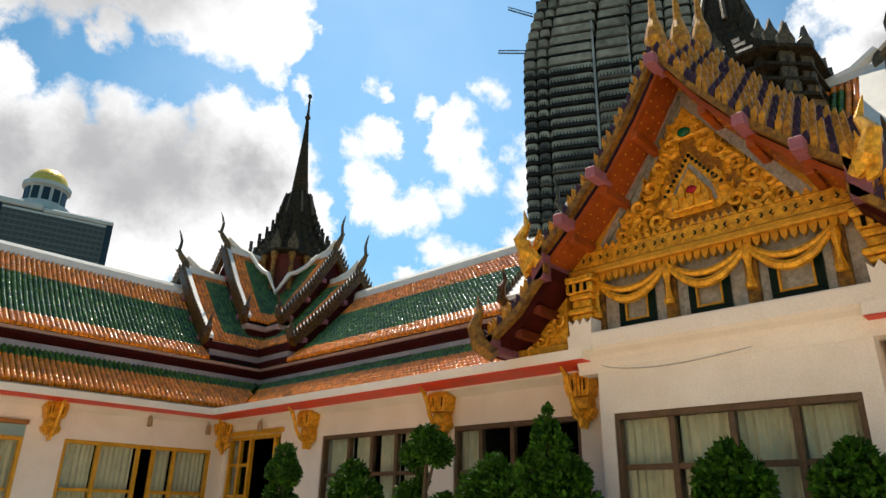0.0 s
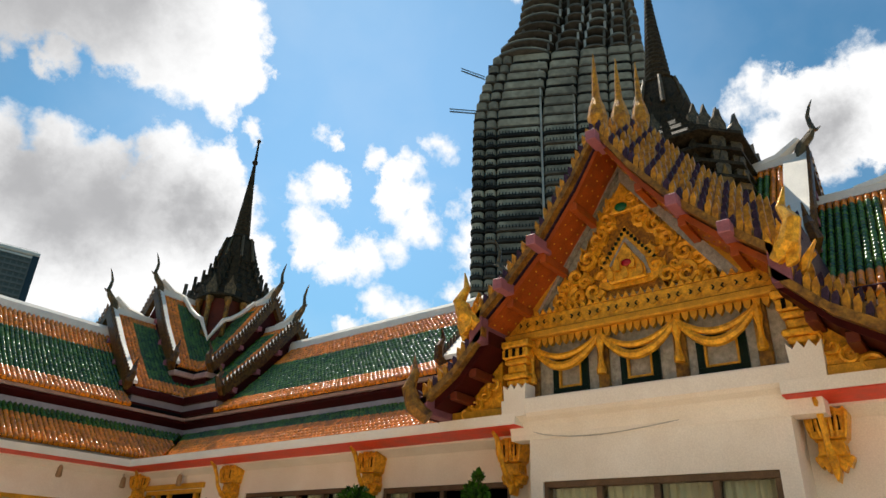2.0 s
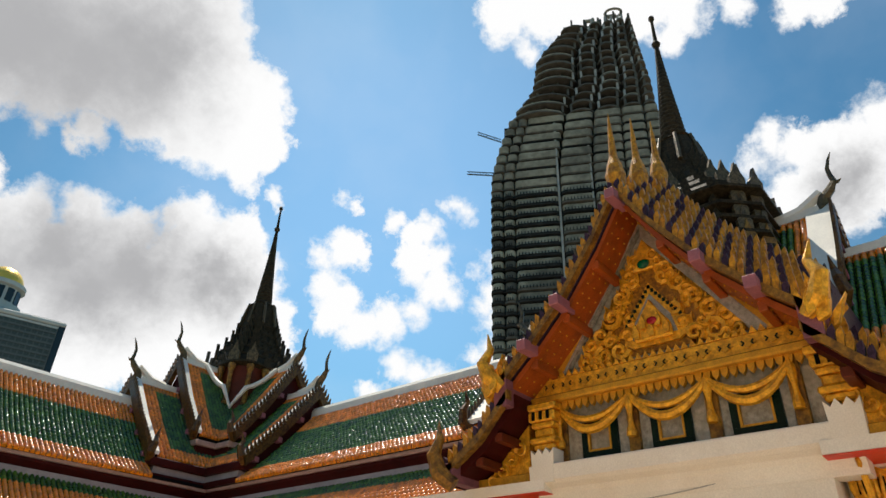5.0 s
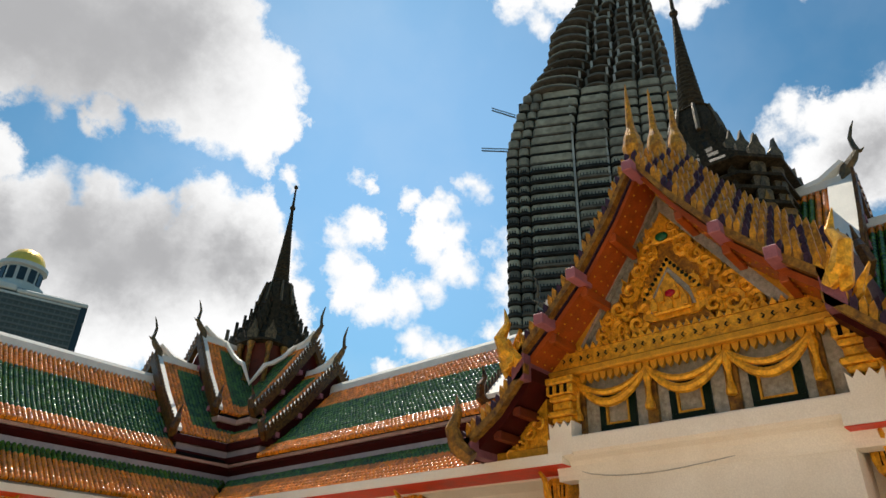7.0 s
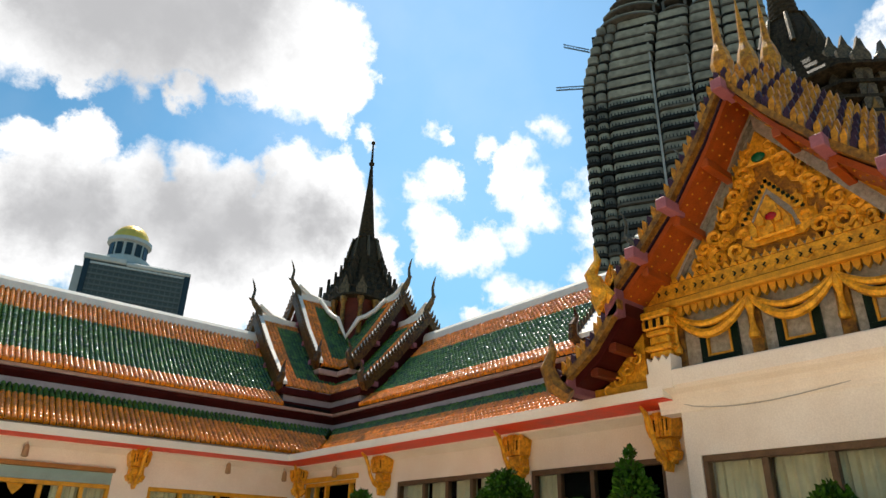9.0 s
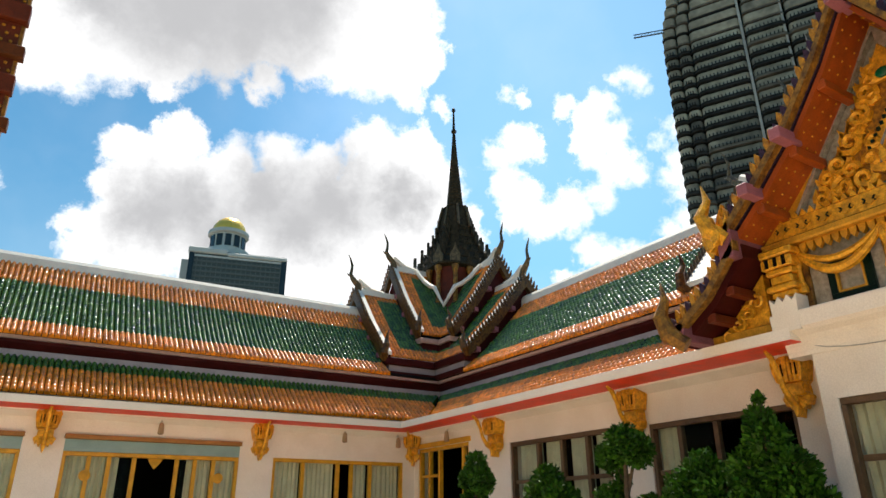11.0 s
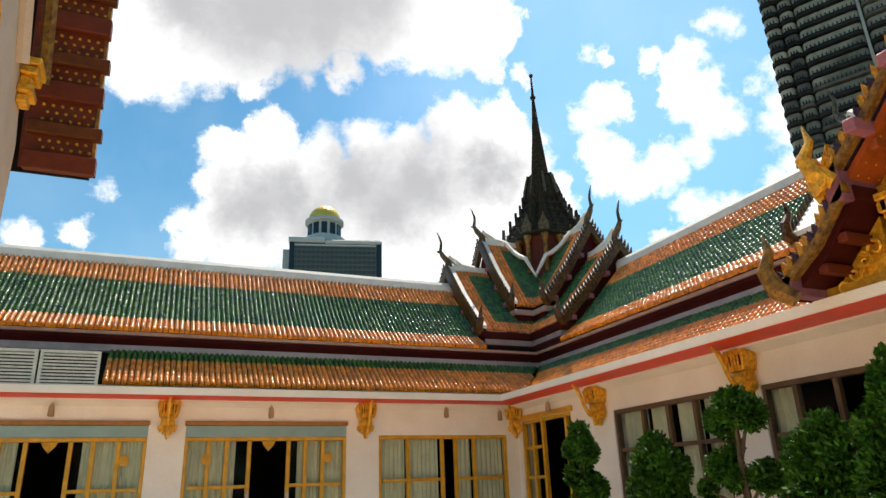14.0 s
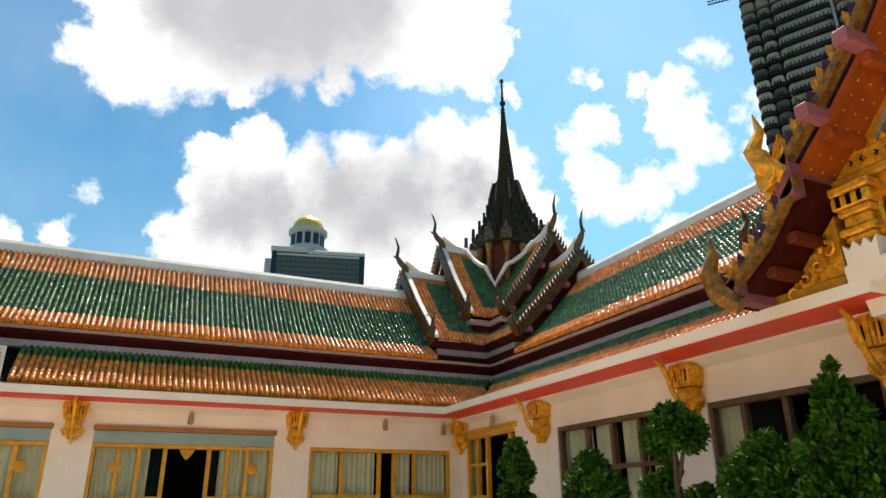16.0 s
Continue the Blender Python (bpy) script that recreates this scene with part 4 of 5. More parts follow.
for k in range(13):
    x0 = -8.8 + 2.3 * k
    top = float(np.interp(x0, (-9.4, -2.8, 3, 13, 20), (164, 173, 181, 180, 179))) + crown_rng.uniform(-2.0, 1.5)
    part("frame_post", boxes((x0, x0 + 0.6, 4.7, 5.5, top - 12, top)), RUINMID if k % 2 else RUIN, ruin, "broken concrete post")
    if k % 3 == 1:
        part("frame_beam", boxes((x0 - 0.2, x0 + 3.1, 4.6, 5.6, top + 0.01, top + 0.8)), RUIN, ruin, "bare concrete beam")
    # backing walls coloured dark for the shade inside the frames
    if k % 3 != 1:
        part("frame_wall", boxes((x0 + 0.61, x0 + 2.29, 6.4, 7.0, top - 12, top - 2.5)), RUINDARK, ruin)
# open roof ring over the top
ring = bmesh.new()
tube(ring, [(16.5 + 2.6 * math.cos(a), 5.0 + 1.8 * math.sin(a), 182.6) for a in [2 * math.pi * i / 16 for i in range(17)]], [0.45] * 17, 6)
part("roof_ring", ring, RUIN, ruin, "open concrete roof ring")
for dx in (-2.4, 0.0, 2.4):
    part("ring_post", boxes((16.5 + dx - 0.3, 16.5 + dx + 0.3, 4.0, 4.6, 176.5, 182.4)), RUINMID, ruin)
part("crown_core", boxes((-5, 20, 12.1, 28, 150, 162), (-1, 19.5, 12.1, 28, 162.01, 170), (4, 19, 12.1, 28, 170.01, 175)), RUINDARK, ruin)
for x1, z1, x0, z0 in ((-20.5, 131.3, -27.5, 135.3), (-22.8, 119.3, -30.5, 120.8)):
    jib = thing("crane_jib", "thin blue-grey lattice gondola jib on the tower", "crane", group="roof jibs")
    jib.parent = None
    base = ruin.matrix_basis
    jib.matrix_basis = base.copy()
    for off in ((0, 0), (0, 0.9), (0.8, 0.45)):
        bm = bmesh.new()
        tube(bm, [(x0, 2 + off[0], z0 + off[1]), (x1, 2 + off[0], z1 + off[1])], [0.14, 0.14], 4)
        part("chord", bm, STEEL, jib)
    for i in range(9):
        f, g = i / 9, (i + 1) / 9
        bm = bmesh.new()
        tube(bm, [(x0 + (x1 - x0) * f, 2, z0 + (z1 - z0) * f), (x0 + (x1 - x0) * g, 2, z0 + (z1 - z0) * g + 0.9)], [0.06, 0.06], 4)
        part("lattice_bar", bm, STEEL, jib)


# ---- carving on the gable hall ----
GOLDDEEP = material("deep gold ground", (0.42, 0.19, 0.012), 0.45, metal=0.2, vary=0.5, scale=18, bump=0.8, fine=35, second=(0.16, 0.06, 0.008))
def spiral(bm, y, z, size, turns, start, way, x, thick):
    """A curling tendril of relief on the gable's face."""
    pts, radii = [], []
    n = 12
    for i in range(n + 1):
        f = i / n
        a = start + way * turns * 2 * math.pi * f
        r = size * (1 - 0.85 * f)
        pts.append((x - 0.03 * math.sin(math.pi * f), y + r * math.cos(a), z + r * math.sin(a)))
        radii.append(thick * (1 - 0.6 * f))
    tube(bm, pts, radii, 5)


def flame(bm, y, z, size, lean, x):
    """A leaf-shaped flame of relief."""
    prism(bm, [(y - 0.16 * size, z), (y + 0.16 * size, z), (y + 0.24 * size + lean * 0.2, z + 0.4 * size), (y + lean * 0.75, z + size), (y - 0.20 * size + lean * 0.2, z + 0.45 * size)], x - 0.035, x + 0.05, "x")


carve_rng = random.Random(3)
ground_gold = bmesh.new()
prism(ground_gold, [(HALL_Y + d, z) for d, z in ((-1.12, 4.47), (1.12, 4.47), (0.0, 6.10))], 6.785, 6.797, "x")
part("carved_field", ground_gold, GOLDDEEP, hall, "deep gold carved ground")
for side in (1, -1):
    for d, z, s, w in ((1.0, 4.52, 0.13, 1), (0.74, 4.56, 0.15, -1), (0.50, 4.58, 0.13, 1), (0.74, 4.85, 0.14, 1), (0.56, 5.06, 0.14, -1), (0.40, 5.32, 0.13, 1), (0.26, 5.56, 0.12, -1), (0.13, 5.80, 0.10, 1), (0.30, 4.95, 0.09, -1), (0.36, 4.75, 0.10, 1), (0.90, 4.72, 0.10, -1), (0.62, 4.72, 0.09, -1), (0.47, 5.18, 0.09, 1), (0.32, 5.44, 0.08, -1), (0.18, 5.68, 0.08, 1), (0.86, 4.5, 0.08, 1), (0.20, 5.46, 0.07, -1)):
        sc = bmesh.new()
        spiral(sc, HALL_Y + side * d, z, s, 1.3, carve_rng.uniform(0, 6.28), side * w, 6.77, 0.05)
        for k in range(4):
            a = carve_rng.uniform(0, 6.28)
            flame(sc, HALL_Y + side * d + 0.8 * s * math.cos(a), z + 0.8 * s * math.sin(a) - 0.06, 0.17, side * carve_rng.uniform(-0.05, 0.12), 6.79)
        part("scroll", sc, GOLD, hall, "gilded curling scroll relief")
    for i in range(11):
        f = (i + 0.5) / 11
        fl = bmesh.new()
        flame(fl, HALL_Y + side * (0.98 - 0.92 * f), 4.48 + 1.42 * f, 0.15, side * 0.03, 6.79)
        part("flame", fl, GOLD, hall)
niche = bmesh.new()
prism(niche, [(HALL_Y + d, z) for d, z in ((-0.42, 4.62), (-0.30, 4.55), (0.30, 4.55), (0.42, 4.62), (0.36, 4.9), (0.0, 5.42), (-0.36, 4.9))], 6.74, 6.82, "x")
niche_ob = part("niche_frame", niche, GOLD, hall, "gilded pointed niche frame")
inner = bmesh.new()
prism(inner, [(HALL_Y + d, z) for d, z in ((-0.30, 4.66), (0.30, 4.66), (0.24, 4.9), (0.0, 5.25), (-0.24, 4.9))], 6.728, 6.738, "x")
part("niche_field", inner, MOSAIC, hall, "silver mosaic niche field")
boss = bmesh.new()
prism(boss, [(HALL_Y + d, z) for d, z in ((-0.26, 4.60), (0.26, 4.60), (0.24, 4.78), (0.10, 4.98), (0.0, 5.16), (-0.10, 4.98), (-0.24, 4.78))], 6.66, 6.726, "x")
part("boss", bevelled(boss, 0.02), GOLD, hall, "gilded leaf boss")
for k in range(5):
    fl = bmesh.new()
    flame(fl, HALL_Y - 0.2 + 0.1 * k, 4.62 + 0.12 * (k % 2), 0.2, 0.0, 6.65)
    part("flame", fl, GOLD, hall)


def gem(y, z, r, mat, label, x=6.70):
    g = bmesh.new()
    bmesh.ops.create_uvsphere(g, u_segments=12, v_segments=8, radius=r)
    bmesh.ops.scale(g, verts=g.verts, vec=(0.6, 1.2, 0.85))
    bmesh.ops.translate(g, verts=g.verts, vec=(x, y, z))
    part("gem", g, mat, hall, label)


gem(HALL_Y + 0.01, 5.69, 0.075, GEMGREEN, "oval green glass gem")
gem(HALL_Y - 0.03, 4.82, 0.06, GEMRED, "round red glass gem", 6.62)
mount = bmesh.new()
prism(mount, [(HALL_Y + d, z) for d, z in ((-0.16, 5.62), (0.16, 5.62), (0.18, 5.78), (0.0, 6.10), (-0.18, 5.78))], 6.72, 6.80, "x")
part("gem_mount", bevelled(mount, 0.015), GOLD, hall, "gilded gem mount")
for k in range(9):
    for side in (1, -1):
        f = k / 8
        nail = bmesh.new()
        box(nail, 6.715, 6.75, HALL_Y + side * 0.36 * (1 - f) - 0.018, HALL_Y + side * 0.36 * (1 - f) + 0.018, 4.88 + 0.47 * f - 0.02, 4.88 + 0.47 * f + 0.02)
        part("inlay", nail, DARKGREEN, niche_ob)
# frieze: lozenges, lotus teeth
for i in range(13):
    y = HALL_Y - 1.75 + 3.4 * (i + 0.5) / 13
    lz = bmesh.new()
    prism(lz, [(y - 0.10, 4.26), (y, 4.20), (y + 0.10, 4.26), (y, 4.32)], 6.645, 6.67, "x")
    loz = part("lozenge", lz, GOLDFLAT, hall)
    for k in (-1, 1):
        ch = bmesh.new()
        prism(ch, [(y + k * 0.03, 4.26), (y + k * 0.06, 4.295), (y + k * 0.075, 4.285), (y + k * 0.052, 4.26), (y + k * 0.075, 4.235), (y + k * 0.06, 4.225)], 6.637, 6.644, "x")
        part("chevron", ch, DARKGREEN, loz)
for i in range(34):
    y = HALL_Y - 1.72 + 3.4 * (i + 0.5) / 34
    up = bmesh.new()
    prism(up, [(y - 0.045, 4.375), (y + 0.045, 4.375), (y, 4.46)], 6.66, 6.70, "x")
    part("lotus_petal", up, GOLD, hall)
    dn = bmesh.new()
    prism(dn, [(y - 0.045, 4.045), (y + 0.045, 4.045), (y + 0.035, 3.97), (y, 3.92), (y - 0.035, 3.97)], 6.68, 6.74, "x")
    part("lotus_petal", dn, GOLDFLAT, hall)
# mosaic panels with dark green frames
for y, w in ((4.13, 0.25), (3.19, 0.25), (2.22, 0.28)):
    gf = bmesh.new()
    box(gf, 6.765, 6.81, y - w, y + w, 3.28, 3.36)
    box(gf, 6.765, 6.81, y - w, y + w, 3.66, 3.74)
    box(gf, 6.765, 6.81, y - w, y - w + 0.09, 3.361, 3.659)
    box(gf, 6.765, 6.81, y + w - 0.09, y + w, 3.361, 3.659)
    pf = part("panel_frame", gf, DARKGREEN, hall, "dark green mosaic frame")
    gl = bmesh.new()
    for r in ((y - w + 0.09, y + w - 0.09, 3.36, 3.385), (y - w + 0.09, y + w - 0.09, 3.635, 3.66), (y - w + 0.09, y - w + 0.115, 3.386, 3.634), (y + w - 0.115, y + w - 0.09, 3.386, 3.634)):
        box(gl, 6.755, 6.80, *r)
    part("panel_bead", gl, GOLDFLAT, pf, "gold bead round the panel")


def catenary(bm, y0, y1, z, sag, x, r):
    pts = []
    for i in range(15):
        f = i / 14
        pts.append((x - 0.05 * math.sin(math.pi * f), y0 + (y1 - y0) * f, z - sag * (1 - (2 * f - 1) ** 2)))
    tube(bm, pts, [r * (0.55 + 0.45 * math.sin(math.pi * i / 14)) for i in range(15)], 7)


HOOKS = [4.66, 3.66, 2.68, 1.76]
for a, b in zip(HOOKS, HOOKS[1:]):
    for z, sag, r in ((3.98, 0.24, 0.045), (3.97, 0.36, 0.06)):
        sw = bmesh.new()
        catenary(sw, a, b, z, sag, 6.70, r)
        part("swag", sw, GOLD, hall, "gilded hanging garland swag")
for y in HOOKS:
    ts = bmesh.new()
    lathe(ts, [(0.015, 3.44), (0.06, 3.45), (0.065, 3.50), (0.035, 3.60), (0.03, 3.72), (0.055, 3.84), (0.05, 3.90), (0.02, 4.02)], 8, (6.70, y))
    part("tassel", ts, GOLD, hall, "gilded hanging tassel")
    pl = bmesh.new()
    box(pl, 6.75, 6.82, y - 0.075, y + 0.075, 3.225, 4.03)
    part("pilaster", bevelled(pl, 0.008), GOLDOLD, hall, "brown and gold pilaster")
for side, y in ((1, HALL_Y + 1.60), (-1, HALL_Y - 1.88)):
    for z0, z1, w in ((3.42, 3.50, 0.15), (3.504, 3.58, 0.19), (3.584, 3.70, 0.14), (3.704, 3.78, 0.17), (3.784, 3.92, 0.20), (3.924, 4.02, 0.23)):
        piece = part("column_capital", boxes((6.68 - w * 0.9, 6.95, y - w, y + w, z0, z1), bevel=0.02), GOLD, hall, "gilded lotus column capital")
    # slots: near-black strips on the face, their shade painted in
    for k in (-1, 0, 1):
        sl = bmesh.new()
        box(sl, 6.68 - 0.19, 6.68 - 0.15, y + k * 0.11 - 0.022, y + k * 0.11 + 0.022, 3.80, 3.91)
        part("slot", sl, SHADEBLACK, piece)
    lo = bmesh.new()
    prism(lo, [(y - 0.15, 3.0), (y + 0.15, 3.0), (y + 0.17, 3.42), (y + 0.11, 3.35), (y + 0.055, 3.43), (y, 3.35), (y - 0.055, 3.43), (y - 0.11, 3.35), (y - 0.17, 3.42)], 6.50, 6.95, "x")
    part("lotus_base", lo, WHITE, hall, "white lotus-petal column base")
    # carved panel under the lower roof tier
    sp = bmesh.new()
    prism(sp, [(HALL_Y + side * d, z) for d, z in ((1.86, 3.0), (2.62, 3.06), (1.86, 3.80))], 6.62, 6.75, "x")
    part("side_panel", sp, GOLD, hall, "gilded carved side panel")
    for k in range(4):
        sc = bmesh.new()
        spiral(sc, HALL_Y + side * (1.97 + 0.15 * k), 3.46 - 0.11 * k, 0.11, 1.2, k, side, 6.60, 0.03)
        part("scroll", sc, GOLD, hall)
    sb = bmesh.new()
    box(sb, 6.56, 6.75, *sorted((HALL_Y + side * 1.84, HALL_Y + side * 2.66)), 3.0, 3.16)
    part("side_frieze", bevelled(sb, 0.01), GOLDFLAT, hall)
# gold flowers and purlins on the rake soffits
for side in (1, -1):
    for (d0, z0), (d1, z1) in zip(RAKE, RAKE[1:]):
        n = max(2, round(math.hypot(d1 - d0, z1 - z0) / 0.16))
        for i in range(n):
            for k in range(3):
                f = (i + 0.5) / n
                st = bmesh.new()
                bmesh.ops.create_icosphere(st, subdivisions=1, radius=0.014)
                bmesh.ops.translate(st, verts=st.verts, vec=(6.26 + 0.17 * k, HALL_Y + side * (d0 + (d1 - d0) * f), z0 + (z1 - z0) * f - 0.165))
                part("gold_flower", st, GOLDFLAT, hall)
    for d, z in ((0.45, 5.62), (0.93, 4.98), (1.45, 4.46)):
        pr = bmesh.new()
        box(pr, 6.17, 6.80, HALL_Y + side * d - 0.05, HALL_Y + side * d + 0.05, z - 0.09, z + 0.03)
        part("purlin", bevelled(pr, 0.01), SOFFIT, hall)
cable = bmesh.new()
tube(cable, [(6.20 - 0.008 * math.sin(i), 4.35 - 2.85 * i / 16, 2.73 - 0.16 * math.sin(math.pi * (i / 16) ** 0.7) + 0.12 * i / 16) for i in range(17)], [0.006] * 17, 5)
tagged(part("cable", cable, CABLE), "thin grey cable sagging along the white wall", "cable")


# ---- gilded eave brackets ----
def bracket():
    """A gilded corbel that faces -y: the wall behind it is y = 0, its top z = 0.72."""
    t = thing("eave_bracket", "gilded carved eave bracket on the white wall", "bracket", group="eave brackets")
    crown = bmesh.new()
    top = [(-0.20, 0.64), (-0.165, 0.70), (-0.13, 0.66), (-0.065, 0.705), (0, 0.66), (0.065, 0.705), (0.13, 0.66), (0.165, 0.70), (0.20, 0.64)]
    prism(crown, [(-0.15, 0.40), (0.15, 0.40)] + top[::-1], -0.24, -0.002, "y")
    crown_ob = part("crown", bevelled(crown, 0.008), GOLD, t)
    # slits not cut in; near-black strips give the crown their shade
    for x in (-0.105, -0.065, 0.065, 0.105):
        sl = bmesh.new()
        box(sl, x - 0.011, x + 0.011, -0.246, -0.235, 0.47, 0.61)
        part("slot", sl, SHADEBLACK, crown_ob, "near-black strip of painted slot shade")
    for x in (-0.165, -0.085, -0.03, 0.03, 0.085, 0.165):
        rb = bmesh.new()
        tube(rb, [(x * 0.85, -0.235, 0.41), (x, -0.25, 0.52), (x * 1.08, -0.255, 0.64)], [0.016, 0.02, 0.014], 5)
        part("flute", rb, GOLD, crown_ob)
    waist = bmesh.new()
    prism(waist, [(-0.105, 0.30), (-0.15, 0.24), (0.15, 0.24), (0.105, 0.30), (0.10, 0.36), (0.15, 0.398), (-0.15, 0.398), (-0.10, 0.36)], -0.19, -0.002, "y")
    part("waist", bevelled(waist, 0.015), GOLD, t)
    for x, lo in ((-0.12, 0.13), (-0.065, 0.09), (0.065, 0.09), (0.12, 0.13), (0.0, 0.0)):
        pt = bmesh.new()
        w = 0.045 if x else 0.03
        prism(pt, [(x - w, 0.25), (x + w, 0.25), (x + w * 1.1, lo + 0.09), (x + w * 0.3, lo + 0.02), (x, lo), (x - w * 0.3, lo + 0.02), (x - w * 1.1, lo + 0.09)], -0.16 if x else -0.21, -0.03, "y")
        part("petal", bevelled(pt, 0.01), GOLD, t)
    br = bmesh.new()
    tube(br, [(0, -0.60, 0.71), (0, -0.50, 0.64), (0, -0.43, 0.50), (0, -0.38, 0.34), (0, -0.28, 0.20), (0, -0.12, 0.10)], [0.02, 0.035, 0.03, 0.03, 0.04, 0.03], 6)
    part("brace", br, GOLD, t, "slender curved gilded brace")
    crest = bmesh.new()
    prism(crest, [(-0.035, 0.69), (0.035, 0.69), (0.02, 0.62), (0.012, 0.40), (-0.012, 0.40), (-0.02, 0.62)], -0.275, -0.225, "y")
    part("crest", crest, GOLD, t)
    return t


first = bracket()
first.matrix_basis = pose(-0.44, YA, 2.07)
copy_thing(first, pose(3.24, YA, 2.07))
for y in (10.75, 7.34, 4.85, 1.22):
    copy_thing(first, pose(XB, y, 2.04, 0, 0, -90))
copy_thing(first, pose(XB - 0.02, YA - 0.02, 2.06, 0, 0, -45))


# ---- doors, windows, curtains ----
def curtain_bm(u0, u1, z0, z1, depth, wing, seed):
    r = random.Random(seed)
    bm = bmesh.new()
    n = max(6, int((u1 - u0) / 0.025))
    cols, ph = [], r.uniform(0, 6)
    for i in range(n + 1):
        u = u0 + (u1 - u0) * i / n
        w = depth + 0.022 * math.sin(u * 62 + ph + 0.8 * math.sin(u * 11))
        p = [((u, YA + w, z) if wing == "A" else (FRONT[wing] + w, u, z)) for z in (z0, z1)]
        q = [((u, YA + w + 0.004, z) if wing == "A" else (FRONT[wing] + w + 0.004, u, z)) for z in (z0, z1)]
        cols.append([bm.verts.new(v) for v in p + q])
    for a, b in zip(cols, cols[1:]):
        bm.faces.new((a[0], b[0], b[1], a[1]))
        bm.faces.new((a[2], a[3], b[3], b[2]))
    return bm


def slab(wing, u0, u1, z0, z1, d0, d1):
    return (u0, u1, YA + d0, YA + d1, z0, z1) if wing == "A" else (FRONT[wing] + d0, FRONT[wing] + d1, u0, u1, z0, z1)


def glazed(n, wing, opening, uprights, rails, curtains, wood, label, kind="window", skip=()):
    """A framed, glazed opening: frame, uprights and rails, panes, with curtains hung behind it."""
    u0, u1, z0, z1 = opening
    t = thing(f"{kind}_{n}", label, kind, kind="structure")
    for name, r in (("head", (u0, u1, z1 - 0.07, z1)), ("sill", (u0, u1, z0, z0 + 0.07)), ("jamb", (u0, u0 + 0.06, z0 + 0.071, z1 - 0.071)), ("jamb", (u1 - 0.06, u1, z0 + 0.071, z1 - 0.071))):
        part(name, boxes(slab(wing, *r, 0.02, 0.13), bevel=0.006), wood, t)
    for u in uprights:
        part("mullion", boxes(slab(wing, u - 0.035, u + 0.035, z0 + 0.071, z1 - 0.071, 0.03, 0.12), bevel=0.006), wood, t)
    cuts = [u0 + 0.06, *uprights, u1 - 0.06]
    for i, (a, b) in enumerate(zip(cuts, cuts[1:])):
        if i in skip:
            continue
        for z in rails:
            part("rail", boxes(slab(wing, a + 0.036, b - 0.036, z - 0.03, z + 0.03, 0.035, 0.115), bevel=0.005), wood, t)
        levels = [z0 + 0.07, *rails, z1 - 0.07]
        for c, d in zip(levels, levels[1:]):
            p = part("pane", boxes(slab(wing, a + 0.02, b - 0.02, c + 0.01, d - 0.01, 0.07, 0.076)), GLASS, t, "clear glass pane")
            p.visible_shadow = False
    for k, (a, b) in enumerate(curtains):
        c = tagged(part("curtain", curtain_bm(a, b, z0 + 0.06, z1 - 0.02, 0.20, wing, n * 7 + k), CURTAIN), "pale grey pleated curtain hung behind glass", "curtain", "window curtains")
    return t


for n, (opening, ups, cur, gap) in enumerate((
    (DOORS_A[1], (0.30, 0.62, 1.03, 1.76, 2.08, 2.42), ((-0.05, 0.28), (0.33, 0.6), (0.64, 0.80), (2.1, 2.40), (2.45, 2.85), (1.95, 2.07)), 3),
    (DOORS_A[0], (-4.0, -3.5, -3.0, -2.62, -1.95, -1.6, -1.2), ((-4.3, -2.75), (-1.78, -0.8)), 4),
    (DOORS_A[2], (-7.9, -7.2, -6.6, -5.9), ((-8.5, -7.2), (-6.5, -5.3)), 2),
)):
    u0, u1, z0, z1 = opening
    d = glazed(n + 1, "A", (u0, u1, z0, 2.13), ups, (1.25,), cur, OCHREWOOD, "yellow-framed glazed doors standing partly open", "door", (gap,))
    part("transom", boxes(slab("A", u0, u1, 2.134, 2.33, 0.03, 0.10)), BLUEGREEN, d, "pale blue transom panel")
    part("lintel", boxes(slab("A", u0 - 0.02, u1 + 0.02, 2.334, 2.41, -0.06, 0.14), bevel=0.008), LINTEL, d, "reddish brown lintel board")
    va = bmesh.new()
    um = (ups[gap - 1] + ups[gap]) / 2
    prism(va, [(um - 0.13, 2.06), (um + 0.13, 2.06), (um + 0.09, 1.98), (um, 1.88), (um - 0.09, 1.98)], YA + 0.14, YA + 0.16, "y")
    part("valance", va, GOLDFLAT, d, "small pointed gold valance")
    for u in ups[gap - 1:gap + 1]:
        hd = bmesh.new()
        tube(hd, [(u, YA + 0.02, 0.98), (u, YA - 0.03, 1.0), (u, YA - 0.03, 1.14), (u, YA + 0.02, 1.16)], [0.012] * 4, 6)
        box(hd, u - 0.03, u + 0.03, YA + 0.012, YA + 0.028, 1.02, 1.12)
        part("door_handle", hd, METALGREY, d, "bright metal door handle")
    for u in (ups[0] - 0.03, ups[-1] + 0.1):
        dk = bmesh.new()
        lathe(dk, [(0.085, 0), (0.095, 0.006), (0.05, 0.014), (0.01, 0.016)], 12)
        bmesh.ops.transform(dk, matrix=pose(u, YA + 0.02, 1.74, 90), verts=dk.verts)
        part("door_ornament", dk, GOLDFLAT, d, "round gold-orange disc on the door")
glazed(1, "A", WINDOW_A, (4.19, 4.95, 5.26, 5.69), (1.28,), ((3.6, 4.16), (4.24, 4.9), (5.3, 5.66), (5.74, 6.42)), OCHREWOOD, "yellow-framed window with pale curtains", skip=(2,))
glazed(2, "B", WINDOWS_B[0], (8.51, 9.11, 9.72), (1.60,), ((8.05, 8.46), (8.56, 9.06), (9.16, 9.66), (9.78, 10.38)), BROWNWOOD, "brown-framed window with pale curtains")
